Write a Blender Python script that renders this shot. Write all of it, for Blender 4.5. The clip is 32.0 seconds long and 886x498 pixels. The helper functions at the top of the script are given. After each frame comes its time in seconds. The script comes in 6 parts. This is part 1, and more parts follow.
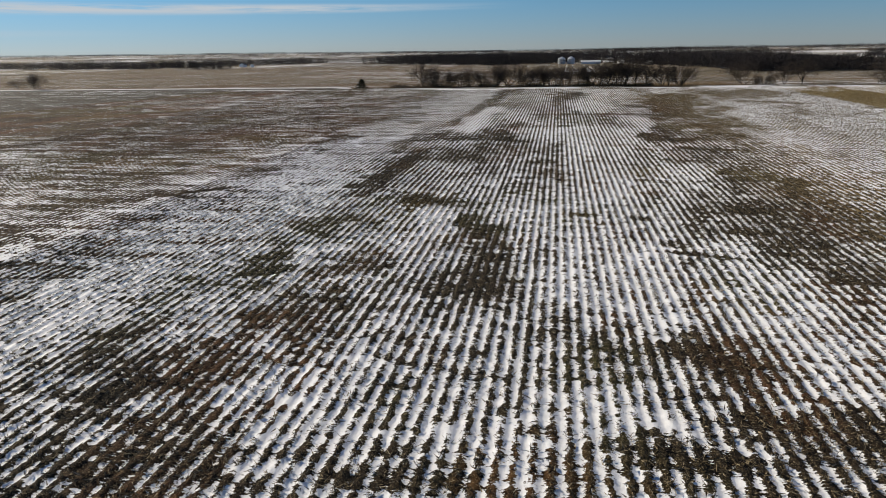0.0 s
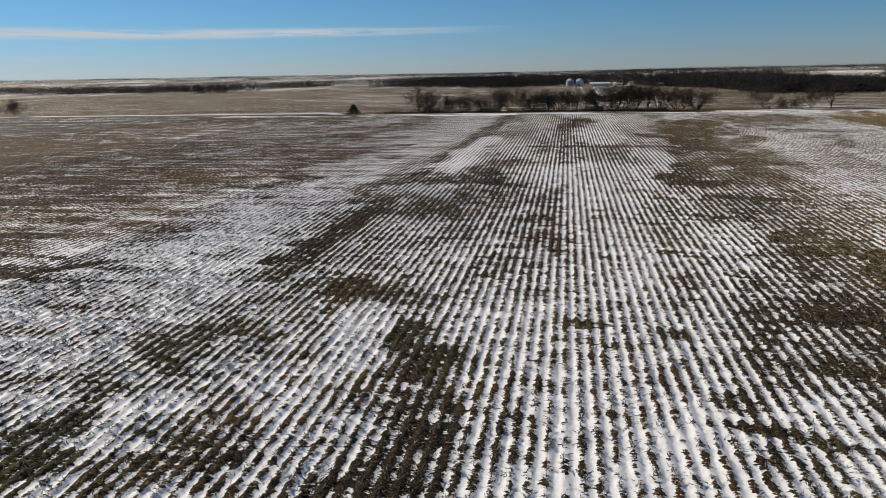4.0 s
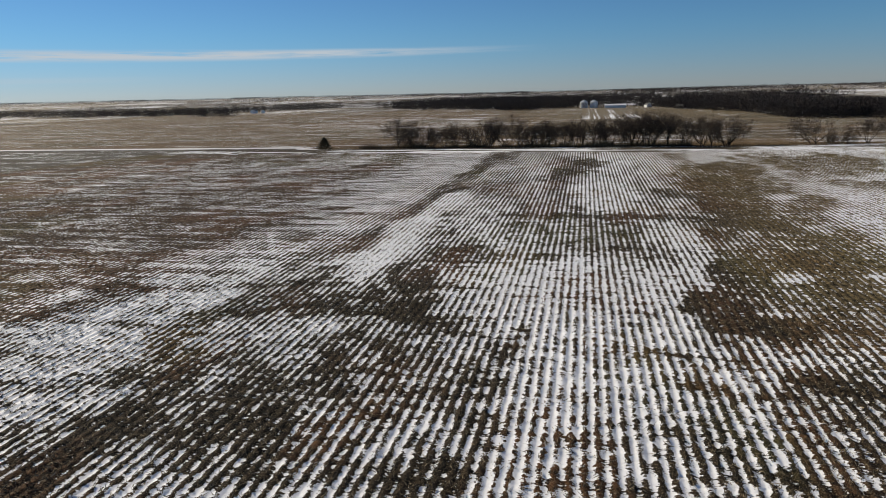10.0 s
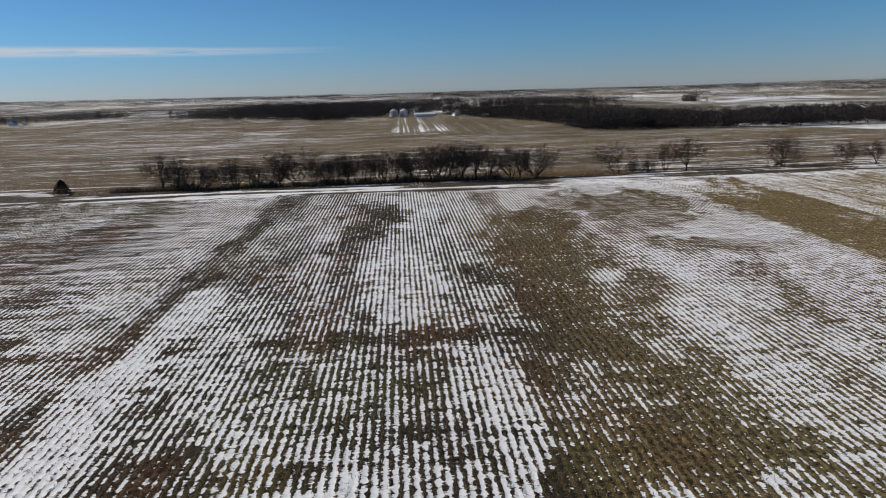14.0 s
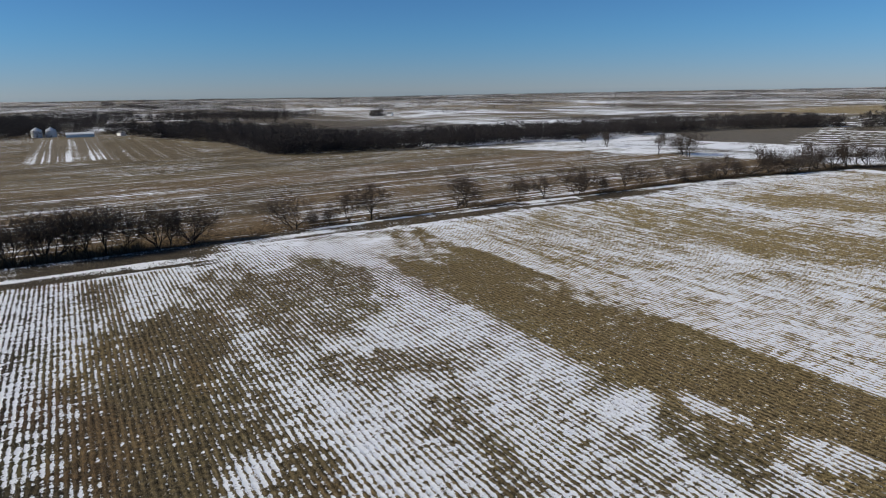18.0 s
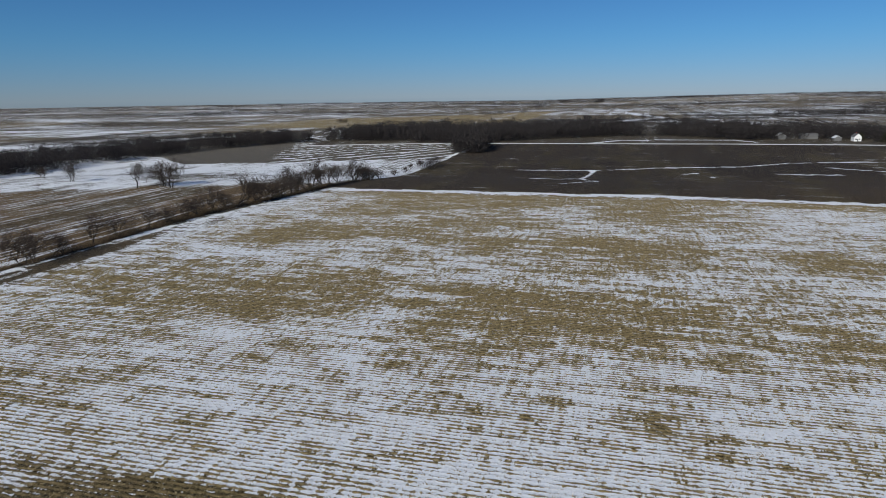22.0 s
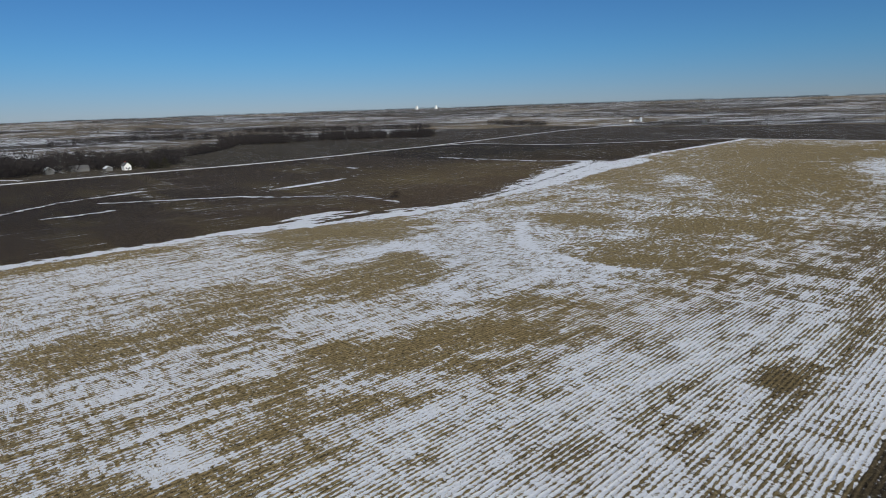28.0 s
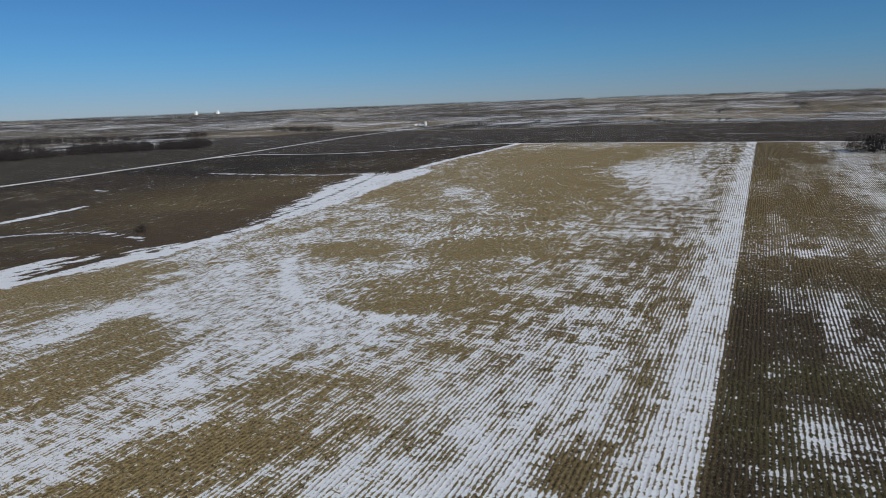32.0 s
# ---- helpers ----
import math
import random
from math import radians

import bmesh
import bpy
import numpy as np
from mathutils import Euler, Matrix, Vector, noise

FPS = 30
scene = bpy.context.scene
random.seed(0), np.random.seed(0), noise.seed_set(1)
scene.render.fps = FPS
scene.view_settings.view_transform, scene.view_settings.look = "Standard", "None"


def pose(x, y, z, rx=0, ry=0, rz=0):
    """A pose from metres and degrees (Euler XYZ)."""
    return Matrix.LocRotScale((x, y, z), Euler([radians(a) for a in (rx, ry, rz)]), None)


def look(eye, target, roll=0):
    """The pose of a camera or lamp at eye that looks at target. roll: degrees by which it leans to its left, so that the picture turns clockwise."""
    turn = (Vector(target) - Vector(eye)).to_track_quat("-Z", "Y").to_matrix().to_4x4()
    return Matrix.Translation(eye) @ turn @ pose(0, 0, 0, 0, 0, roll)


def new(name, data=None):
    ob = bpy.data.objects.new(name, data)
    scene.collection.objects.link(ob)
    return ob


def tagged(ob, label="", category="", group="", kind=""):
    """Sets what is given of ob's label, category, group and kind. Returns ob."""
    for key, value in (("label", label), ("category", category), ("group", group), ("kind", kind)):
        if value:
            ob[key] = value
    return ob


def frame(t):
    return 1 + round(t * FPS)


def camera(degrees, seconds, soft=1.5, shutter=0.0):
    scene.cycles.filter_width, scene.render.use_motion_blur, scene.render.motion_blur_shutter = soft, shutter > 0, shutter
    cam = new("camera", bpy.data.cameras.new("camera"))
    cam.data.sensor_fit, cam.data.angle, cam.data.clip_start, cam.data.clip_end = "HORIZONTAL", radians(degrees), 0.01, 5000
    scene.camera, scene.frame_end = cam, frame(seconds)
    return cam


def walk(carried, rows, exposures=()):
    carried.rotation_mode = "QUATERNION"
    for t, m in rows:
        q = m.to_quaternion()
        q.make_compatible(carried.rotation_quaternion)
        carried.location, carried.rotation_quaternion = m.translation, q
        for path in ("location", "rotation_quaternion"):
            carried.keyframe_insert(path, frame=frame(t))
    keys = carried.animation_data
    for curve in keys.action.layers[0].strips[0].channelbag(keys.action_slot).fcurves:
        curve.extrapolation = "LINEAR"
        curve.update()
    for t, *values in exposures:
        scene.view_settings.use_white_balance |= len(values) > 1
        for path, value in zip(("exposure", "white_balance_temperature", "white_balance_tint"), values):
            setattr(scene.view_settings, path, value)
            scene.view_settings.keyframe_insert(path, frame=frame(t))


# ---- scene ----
cam = camera(71.2, 32.0, soft=0.5)
PATH = [
    (0, (1.50, 1.38, 16.47), (1.132, 3.371, 15.817), -1.2),
    (0.5, (1.47, 4.03, 16.35), (1.097, 6.023, 15.702), -1.2),
    (1, (1.53, 6.71, 16.51), (1.157, 8.703, 15.862), -1.4),
    (1.5, (1.75, 9.53, 16.47), (1.367, 11.521, 15.818), -1.4),
    (2, (1.99, 12.39, 16.47), (1.604, 14.385, 15.828), -1.3),
    (2.5, (2.27, 15.33, 16.54), (1.877, 17.323, 15.906), -1.4),
    (3, (2.57, 18.43, 16.63), (2.174, 20.424, 16.010), -1.5),
    (3.5, (2.78, 21.49, 16.66), (2.378, 23.495, 16.047), -1.5),
    (4, (3.00, 24.59, 16.67), (2.595, 26.594, 16.085), -1.5),
    (4.5, (3.21, 27.84, 16.78), (2.799, 29.860, 16.224), -1.5),
    (6.5, (5.17, 41.93, 17.58), (4.738, 43.944, 17.049), -1.7),
    (7, (5.56, 45.65, 17.50), (5.121, 47.664, 16.972), -1.7),
    (7.5, (5.83, 49.29, 17.58), (5.383, 51.304, 17.049), -1.8),
    (8, (6.12, 52.94, 17.66), (5.668, 54.951, 17.135), -1.8),
    (8.5, (6.41, 56.67, 17.84), (5.959, 58.686, 17.307), -1.8),
    (9, (6.81, 60.43, 18.23), (6.350, 62.446, 17.697), -1.8),
    (9.5, (7.14, 64.27, 18.85), (6.674, 66.276, 18.322), -1.8),
    (10, (7.48, 68.09, 19.60), (7.014, 70.102, 19.075), -1.8),
    (10.5, (7.85, 72.03, 20.47), (7.374, 74.043, 19.945), -1.8),
    (11, (8.15, 75.97, 21.46), (7.673, 77.982, 20.930), -1.8),
    (11.5, (8.63, 79.98, 22.46), (8.166, 81.987, 21.932), -1.9),
    (12, (9.08, 84.10, 23.39), (8.697, 86.128, 22.859), -1.9),
    (12.5, (9.53, 88.20, 24.42), (9.245, 90.247, 23.884), -1.8),
    (13, (10.13, 92.36, 25.37), (9.974, 94.412, 24.834), -1.7),
    (13.5, (11.01, 96.42, 26.19), (10.999, 98.484, 25.654), -1.8),
    (14, (12.03, 100.52, 27.15), (12.159, 102.581, 26.612), -1.8),
    (14.5, (13.48, 104.61, 27.95), (13.690, 106.660, 27.421), -1.9),
    (16.5, (23.19, 121.67, 32.45), (23.750, 123.648, 31.912), -0.8),
    (17, (25.46, 125.35, 33.29), (26.165, 127.288, 32.755), -0.9),
    (17.5, (27.99, 128.53, 34.07), (28.851, 130.408, 33.537), -0.9),
    (18, (30.80, 131.67, 34.69), (31.856, 133.445, 34.158), -0.9),
    (18.5, (33.59, 134.51, 35.23), (34.848, 136.147, 34.703), -0.9),
    (19, (36.75, 137.08, 35.74), (38.188, 138.559, 35.217), -0.9),
    (19.5, (40.14, 139.34, 36.31), (41.746, 140.642, 35.783), -0.9),
    (20, (43.46, 141.55, 36.84), (45.156, 142.732, 36.314), -0.8),
    (20.5, (47.17, 143.19, 37.24), (48.920, 144.279, 36.721), -0.7),
    (21, (50.79, 144.01, 37.80), (52.630, 144.955, 37.288), -0.7),
    (21.5, (54.08, 144.66, 38.46), (56.006, 145.407, 37.944), -0.8),
    (22, (57.41, 144.84, 39.07), (59.409, 145.375, 38.560), -0.8),
    (22.5, (60.71, 144.69, 39.77), (62.755, 145.004, 39.263), -0.8),
    (23, (64.23, 144.22, 40.29), (66.295, 144.319, 39.785), -0.8),
    (23.5, (67.80, 143.43, 40.73), (69.865, 143.330, 40.222), -0.9),
    (24, (71.17, 142.33, 41.17), (73.219, 142.059, 40.672), -0.9),
    (24.5, (74.56, 140.96, 41.55), (76.579, 140.507, 41.050), -1),
    (25, (77.94, 139.28, 41.94), (79.921, 138.664, 41.448), -1.1),
    (25.5, (81.35, 137.03, 41.93), (83.279, 136.278, 41.441), -1.1),
    (27.5, (91.62, 122.42, 41.09), (93.215, 121.095, 40.619), -1.6),
    (28, (93.62, 119.09, 41.30), (95.112, 117.646, 40.829), -1.6),
    (28.5, (95.37, 115.75, 41.74), (96.761, 114.215, 41.268), -1.7),
    (29, (96.80, 112.22, 42.25), (98.106, 110.605, 41.771), -1.9),
    (29.5, (98.27, 108.87, 42.68), (99.493, 107.195, 42.209), -1.9),
    (30, (99.39, 105.43, 43.32), (100.536, 103.704, 42.842), -1.9),
    (30.5, (100.21, 101.68, 43.95), (101.305, 99.917, 43.470), -2),
    (31, (100.92, 98.11, 44.50), (101.968, 96.319, 44.026), -2.1),
    (31.5, (101.47, 94.46, 45.25), (102.475, 92.648, 44.768), -2.1),
    (32, (102.14, 90.98, 45.80), (103.090, 89.140, 45.318), -2.1),
]
walk(cam, [(t, look(eye, target, lean)) for t, eye, target, lean in PATH],
     exposures=[(0, 0.08, 7030, 10), (10, 0.05, 7000, 10), (14, 0.05, 6680, 10), (17, 0.07, 6400, 10), (20, 0.0, 6080, 9), (22, -0.19, 6000, 8), (24, -0.24, 6060, 8), (32, -0.22, 6110, 8)])

# ---- world, sun ----
SUN_YAW, SUN_UP = 67.0, 27.0   # degrees left of +y, degrees above the horizon
world = bpy.data.worlds.new("winter_sky")
scene.world = world
world.use_nodes = True
scene.view_settings.exposure = 0.0


def node(nt, kind, **values):
    n = nt.nodes.new(kind)
    for key, value in values.items():
        if key in n.inputs:
            n.inputs[key].default_value = value
    return n


def link(nt, a, b):
    nt.links.new(a, b)


class Nodes:
    """Shortcuts for building a node tree."""

    def __init__(self, nt):
        self.nt = nt

    def put(self, slot, value):
        if isinstance(value, bpy.types.NodeSocket):
            self.nt.links.new(value, slot)
        else:
            slot.default_value = value

    def math(self, op, a, b=0.0, c=0.0, clamp=False):
        n = self.nt.nodes.new("ShaderNodeMath")
        n.operation, n.use_clamp = op, clamp
        for slot, value in zip(n.inputs, (a, b, c)):
            self.put(slot, value)
        return n.outputs[0]

    def step(self, value, lo, hi):
        n = self.nt.nodes.new("ShaderNodeMapRange")
        n.interpolation_type = "SMOOTHSTEP"
        for slot, v in zip(n.inputs[:3], (value, lo, hi)):
            self.put(slot, v)
        return n.outputs[0]

    def noise(self, vector, scale, detail=3.0, rough=0.55):
        n = self.nt.nodes.new("ShaderNodeTexNoise")
        self.put(n.inputs["Vector"], vector)
        n.inputs["Scale"].default_value, n.inputs["Detail"].default_value = scale, detail
        n.inputs["Roughness"].default_value = rough
        return n.outputs[0]

    def scaled(self, vector, sx, sy, sz):
        n = self.nt.nodes.new("ShaderNodeVectorMath")
        n.operation = "MULTIPLY"
        self.put(n.inputs[0], vector)
        n.inputs[1].default_value = (sx, sy, sz)
        return n.outputs[0]

    def mix(self, factor, a, b, blend="MIX"):
        n = self.nt.nodes.new("ShaderNodeMix")
        n.data_type, n.blend_type = "RGBA", blend
        for slot, value in zip((n.inputs[0], n.inputs[6], n.inputs[7]), (factor, a, b)):
            if isinstance(value, tuple) and len(value) == 3:
                value = (*value, 1)
            self.put(slot, value)
        return n.outputs[2]

    def attribute(self, name):
        n = self.nt.nodes.new("ShaderNodeAttribute")
        n.attribute_name = name
        return n

    def split(self, vector):
        n = self.nt.nodes.new("ShaderNodeSeparateXYZ")
        self.put(n.inputs[0], vector)
        return n.outputs


# clear winter sky with one long thin cloud streak low over the south
w = Nodes(world.node_tree)
world.node_tree.nodes.clear()
sky = world.node_tree.nodes.new("ShaderNodeTexSky")
sky.sky_type, sky.sun_disc = "NISHITA", False
sky.sun_elevation, sky.sun_rotation = radians(SUN_UP), radians(-SUN_YAW)
sky.altitude, sky.air_density, sky.dust_density, sky.ozone_density = 1500, 1.0, 0.1, 2.0
way = world.node_tree.nodes.new("ShaderNodeTexCoord").outputs["Generated"]
wx, wy, wz = w.split(way)
up = w.math("MULTIPLY", w.math("ARCSINE", wz), 180 / math.pi)
side = w.math("MULTIPLY", w.math("ARCTAN2", w.math("MULTIPLY", wx, -1.0), wy), 180 / math.pi)
wisp = w.noise(w.scaled(way, 9, 9, 160), 1.0, 5.0, 0.6)
soft = w.noise(w.scaled(way, 3, 3, 60), 2.0, 3.0, 0.5)
middle = w.math("ADD", 3.5, w.math("MULTIPLY", w.math("SUBTRACT", soft, 0.5), 0.05))
band = w.math("SUBTRACT", 1.0, w.step(w.math("ABSOLUTE", w.math("SUBTRACT", up, middle)), 0.1, w.math("ADD", 0.3, w.math("MULTIPLY", w.step(side, -10, 40), 0.3))))
ends = w.math("MULTIPLY", w.step(side, 2, 25), w.math("SUBTRACT", 1.0, w.step(side, 75, 110)))
streak = w.math("MULTIPLY", w.math("MULTIPLY", band, ends), w.step(wisp, 0.25, 0.6))
lowband = w.math("SUBTRACT", 1.0, w.step(w.math("ABSOLUTE", w.math("SUBTRACT", up, 1.7)), 0.05, 0.35))
lowends = w.math("MULTIPLY", w.step(side, 32, 48), w.math("SUBTRACT", 1.0, w.step(side, 75, 110)))
streak = w.math("ADD", w.math("MULTIPLY", streak, 0.95), w.math("MULTIPLY", w.math("MULTIPLY", lowband, lowends), 0.22))
clear = w.mix(1.0, sky.outputs[0], w.mix(w.step(up, -0.5, 5.5), (0.62, 0.79, 1.25), (0.51, 0.93, 1.35)), "MULTIPLY")
# deeper blue on the side away from the sun
away = w.step(w.math("SUBTRACT", w.math("MULTIPLY", wx, 0.92), w.math("MULTIPLY", wy, 0.39)), 0.25, 0.95)
clear = w.mix(1.0, clear, w.mix(away, (1.05, 1.05, 1.05), (0.97, 0.97, 0.98)), "MULTIPLY")
lit = w.mix(streak, clear, (8.9, 10.2, 11.8))
back = world.node_tree.nodes.new("ShaderNodeBackground")
back.inputs["Strength"].default_value = 0.0525
link(world.node_tree, lit, back.inputs["Color"])
out = world.node_tree.nodes.new("ShaderNodeOutputWorld")
link(world.node_tree, back.outputs[0], out.inputs[0])

sun = new("sun", bpy.data.lights.new("sun", "SUN"))
sun.data.energy, sun.data.angle, sun.data.color = 4.9, radians(0.53), (1.0, 0.925, 0.78)
sy, su = radians(SUN_YAW), radians(SUN_UP)
sun_way = Vector((-math.sin(sy) * math.cos(su), math.cos(sy) * math.cos(su), math.sin(su)))
sun.matrix_world = look(sun_way * 100, (0, 0, 0))

# ---- materials ----


def material(name, rough=0.9, metal=0.0):
    m = bpy.data.materials.new(name)
    m.use_nodes = True
    n = Nodes(m.node_tree)
    bsdf = m.node_tree.nodes["Principled BSDF"]
    bsdf.inputs["Roughness"].default_value, bsdf.inputs["Metallic"].default_value = rough, metal
    bsdf.inputs["Specular IOR Level"].default_value = 0.15
    return m, n, bsdf


def position(n):
    return n.nt.nodes.new("ShaderNodeNewGeometry").outputs["Position"]


def mottled(name, dark, light, scale=1.5, rough=0.9, metal=0.0, bump=0.0, stretch=(1, 1, 1)):
    """A plain weathered surface: two scales of noise between two colours."""
    m, n, bsdf = material(name, rough, metal)
    p = n.scaled(position(n), *stretch)
    a, b = n.noise(p, scale, 4.0), n.noise(p, scale * 7, 3.0)
    f = n.math("ADD", n.math("MULTIPLY", n.step(a, 0.3, 0.7), 0.6), n.math("MULTIPLY", n.step(b, 0.3, 0.7), 0.4))
    n.put(bsdf.inputs["Base Color"], n.mix(f, dark, light))
    if bump:
        k = n.nt.nodes.new("ShaderNodeBump")
        k.inputs["Distance"].default_value = bump
        link(n.nt, b, k.inputs["Height"])
        link(n.nt, k.outputs[0], bsdf.inputs["Normal"])
    return m


def island_mix(name, colours, rough=0.85, spread=1.0):
    """Each loose piece of the mesh takes its own colour between those given."""
    m, n, bsdf = material(name, rough)
    ramp = n.nt.nodes.new("ShaderNodeValToRGB")
    els = ramp.color_ramp.elements
    els[0].color, els[1].color = (*colours[0], 1), (*colours[-1], 1)
    for i, c in enumerate(colours[1:-1], 1):
        e = els.new(i / (len(colours) - 1))
        e.color = (*c, 1)
    link(n.nt, n.nt.nodes.new("ShaderNodeNewGeometry").outputs["Random Per Island"], ramp.inputs[0])
    link(n.nt, ramp.outputs[0], bsdf.inputs["Base Color"])
    return m


ROW = 0.762          # corn rows, 30 inches
ROW0 = 1.06          # a row's x


def ground_material():
    m, n, bsdf = material("winter_ground", 0.92)
    p = position(n)
    px, py, pz = n.split(p)
    snow_amount = n.attribute("cover").outputs["Fac"]
    rowed = n.attribute("rowed").outputs["Fac"]
    planted = n.step(rowed, 0.0, 0.5)
    soil = n.attribute("soil").outputs["Color"]
    wobble = n.math("MULTIPLY", n.math("SUBTRACT", n.noise(p, 0.35, 2.0), 0.5), 0.22)
    phase = n.math("MULTIPLY", n.math("SUBTRACT", n.math("ADD", px, wobble), ROW0), 2 * math.pi / ROW)
    ridge = n.math("COSINE", phase)                                   # 1 on the stubble row, -1 between
    cell = n.math("FLOOR", n.math("DIVIDE", n.math("SUBTRACT", px, ROW0), ROW))     # the gap between two rows

    def in_gap(along, seed, detail):
        """Noise that changes from one gap between rows to the next and runs along it."""
        at = n.nt.nodes.new("ShaderNodeCombineXYZ")
        n.put(at.inputs[0], n.math("MULTIPLY", cell, seed))
        n.put(at.inputs[1], n.math("MULTIPLY", py, along))
        return n.noise(at.outputs[0], 1.0, detail, 0.6)

    fine = n.noise(n.scaled(p, 3.2, 8.5, 6.0), 1.0, 4.0, 0.7)          # stalks and leaves lying across
    beads = n.noise(p, 2.3, 2.0, 0.5)
    blob = in_gap(0.95, 3.71, 2.0)                                    # snow broken into short lengths
    along = n.noise(n.scaled(p, 1.6, 0.45, 1.0), 1.0, 3.0, 0.6)
    broad = n.noise(n.scaled(p, 0.16, 0.09, 1.0), 1.0, 3.0, 0.55)
    cross = n.noise(n.scaled(p, 0.20, 0.95, 1.0), 1.0, 3.0, 0.65)
    west = n.step(n.math("MULTIPLY", px, -1.0), 20, 34)
    east = n.step(px, 100, 116)
    farther = n.step(n.math("MULTIPLY", py, -1.0), 10, 60)
    calm = n.math("SUBTRACT", 1.0, n.math("MULTIPLY", n.step(px, 112, 126), n.step(n.math("MULTIPLY", py, -1.0), -12, 25)))    # rows lie blurred under the crust in the south-east
    crust = n.math("SUBTRACT", 1.0, calm)
    terms = [(n.noise(n.scaled(p, 0.95, 0.34, 1.0), 1.0, 4.0, 0.7), n.math("MULTIPLY", crust, 2.2)),
             (n.noise(n.scaled(p, 0.05, 0.28, 1.0), 1.0, 4.0, 0.65), n.math("MULTIPLY", crust, n.math("MULTIPLY", planted, 1.6))),
             (fine, n.math("SUBTRACT", 1.4, n.math("MULTIPLY", farther, 0.8))), (beads, 1.0), (along, 1.0), (broad, 0.7),
             (blob, n.math("MULTIPLY", n.math("MULTIPLY", planted, calm), 1.15)),
             (cross, n.math("MULTIPLY", planted, 1.45)),
             # blown across the rows in the west, lying along them in the east
             (n.noise(n.scaled(p, 0.06, 0.42, 1.0), 1.0, 4.0, 0.65), n.math("MULTIPLY", planted, n.math("MULTIPLY", west, 2.2))),
             (n.noise(n.scaled(p, 0.45, 0.07, 1.0), 1.0, 4.0, 0.65), n.math("MULTIPLY", planted, n.math("MULTIPLY", east, 2.0))),
             (in_gap(0.05, 5.17, 4.0), n.math("MULTIPLY", n.math("MULTIPLY", planted, calm), n.math("ADD", 0.55, n.math("MULTIPLY", east, 0.5))))]
    litter = n.math("ADD", 0.5, n.math("MULTIPLY", n.math("MULTIPLY", ridge, rowed), 0.28))
    for noise, amount in terms:
        litter = n.math("ADD", litter, n.math("MULTIPLY", n.math("SUBTRACT", noise, 0.5), amount))
    thread = n.noise(n.scaled(p, 0.016, 0.8, 1.0), 1.0, 4.0, 0.65)
    lay = n.attribute("lay").outputs["Fac"]
    litter = n.math("ADD", litter, n.math("MULTIPLY", n.math("SUBTRACT", thread, 0.5), n.math("MULTIPLY", n.math("MAXIMUM", lay, 0.0), 4.2)))
    furrow = n.noise(n.scaled(p, 0.4, 0.022, 1.0), 1.0, 4.0, 0.65)
    litter = n.math("ADD", litter, n.math("MULTIPLY", n.math("SUBTRACT", furrow, 0.5), n.math("MULTIPLY", n.math("MINIMUM", lay, 0.0), -3.2)))
    distant = n.step(lay, 1.1, 1.45)
    for sx, sy in ((0.0035, 0.026), (0.018, 0.005)):
        belt = n.noise(n.scaled(p, sx, sy, 1.0), 1.0, 4.0, 0.6)
        litter = n.math("ADD", litter, n.math("MULTIPLY", n.math("SUBTRACT", belt, 0.52), n.math("MULTIPLY", distant, 3.0)))
    edge = n.math("ADD", 0.012, n.math("MULTIPLY", n.step(px, 150, 240), 0.09))      # a thin, see-through dusting in the far east
    snow = n.step(n.math("SUBTRACT", snow_amount, litter), n.math("MULTIPLY", edge, -1.0), edge)
    grain = n.noise(n.scaled(p, 13, 9, 8), 1.0, 4.0, 0.75)
    tone = n.noise(p, 0.5, 3.0, 0.6)
    clump = n.noise(p, 1.5, 3.0, 0.65)
    # random tone, with the shade between stalks and rows put into the colour
    shade = n.math("SUBTRACT", n.math("MULTIPLY", n.step(grain, 0.32, 0.72), 0.75), 0.25)
    for part_of, amount in ((tone, 0.3), (n.step(clump, 0.36, 0.64), 0.5), (n.math("MULTIPLY", ridge, rowed), 0.24)):
        shade = n.math("ADD", shade, n.math("MULTIPLY", part_of, amount))
    residue = n.mix(1.0, soil, n.mix(shade, (0.08, 0.08, 0.08), (1.62, 1.62, 1.62)), "MULTIPLY")
    residue = n.mix(n.math("MULTIPLY", n.step(grain, 0.54, 0.63), 0.9), residue, n.mix(0.55, residue, (0.42, 0.34, 0.21)))
    white = n.mix(n.step(n.noise(p, 2.2, 4.0), 0.3, 0.75), (0.75, 0.76, 0.79), (0.89, 0.895, 0.91))
    n.put(bsdf.inputs["Base Color"], n.mix(snow, residue, white))
    n.put(bsdf.inputs["Roughness"], n.math("SUBTRACT", 0.95, n.math("MULTIPLY", snow, 0.3)))
    k = n.nt.nodes.new("ShaderNodeBump")
    k.inputs["Strength"].default_value, k.inputs["Distance"].default_value = 1.0, 0.13
    link(n.nt, n.math("MULTIPLY", n.math("ADD", litter, n.math("MULTIPLY", grain, 0.5)), n.math("SUBTRACT", 1.0, n.math("MULTIPLY", snow, 0.7))), k.inputs["Height"])
    link(n.nt, k.outputs[0], bsdf.inputs["Normal"])
    return m


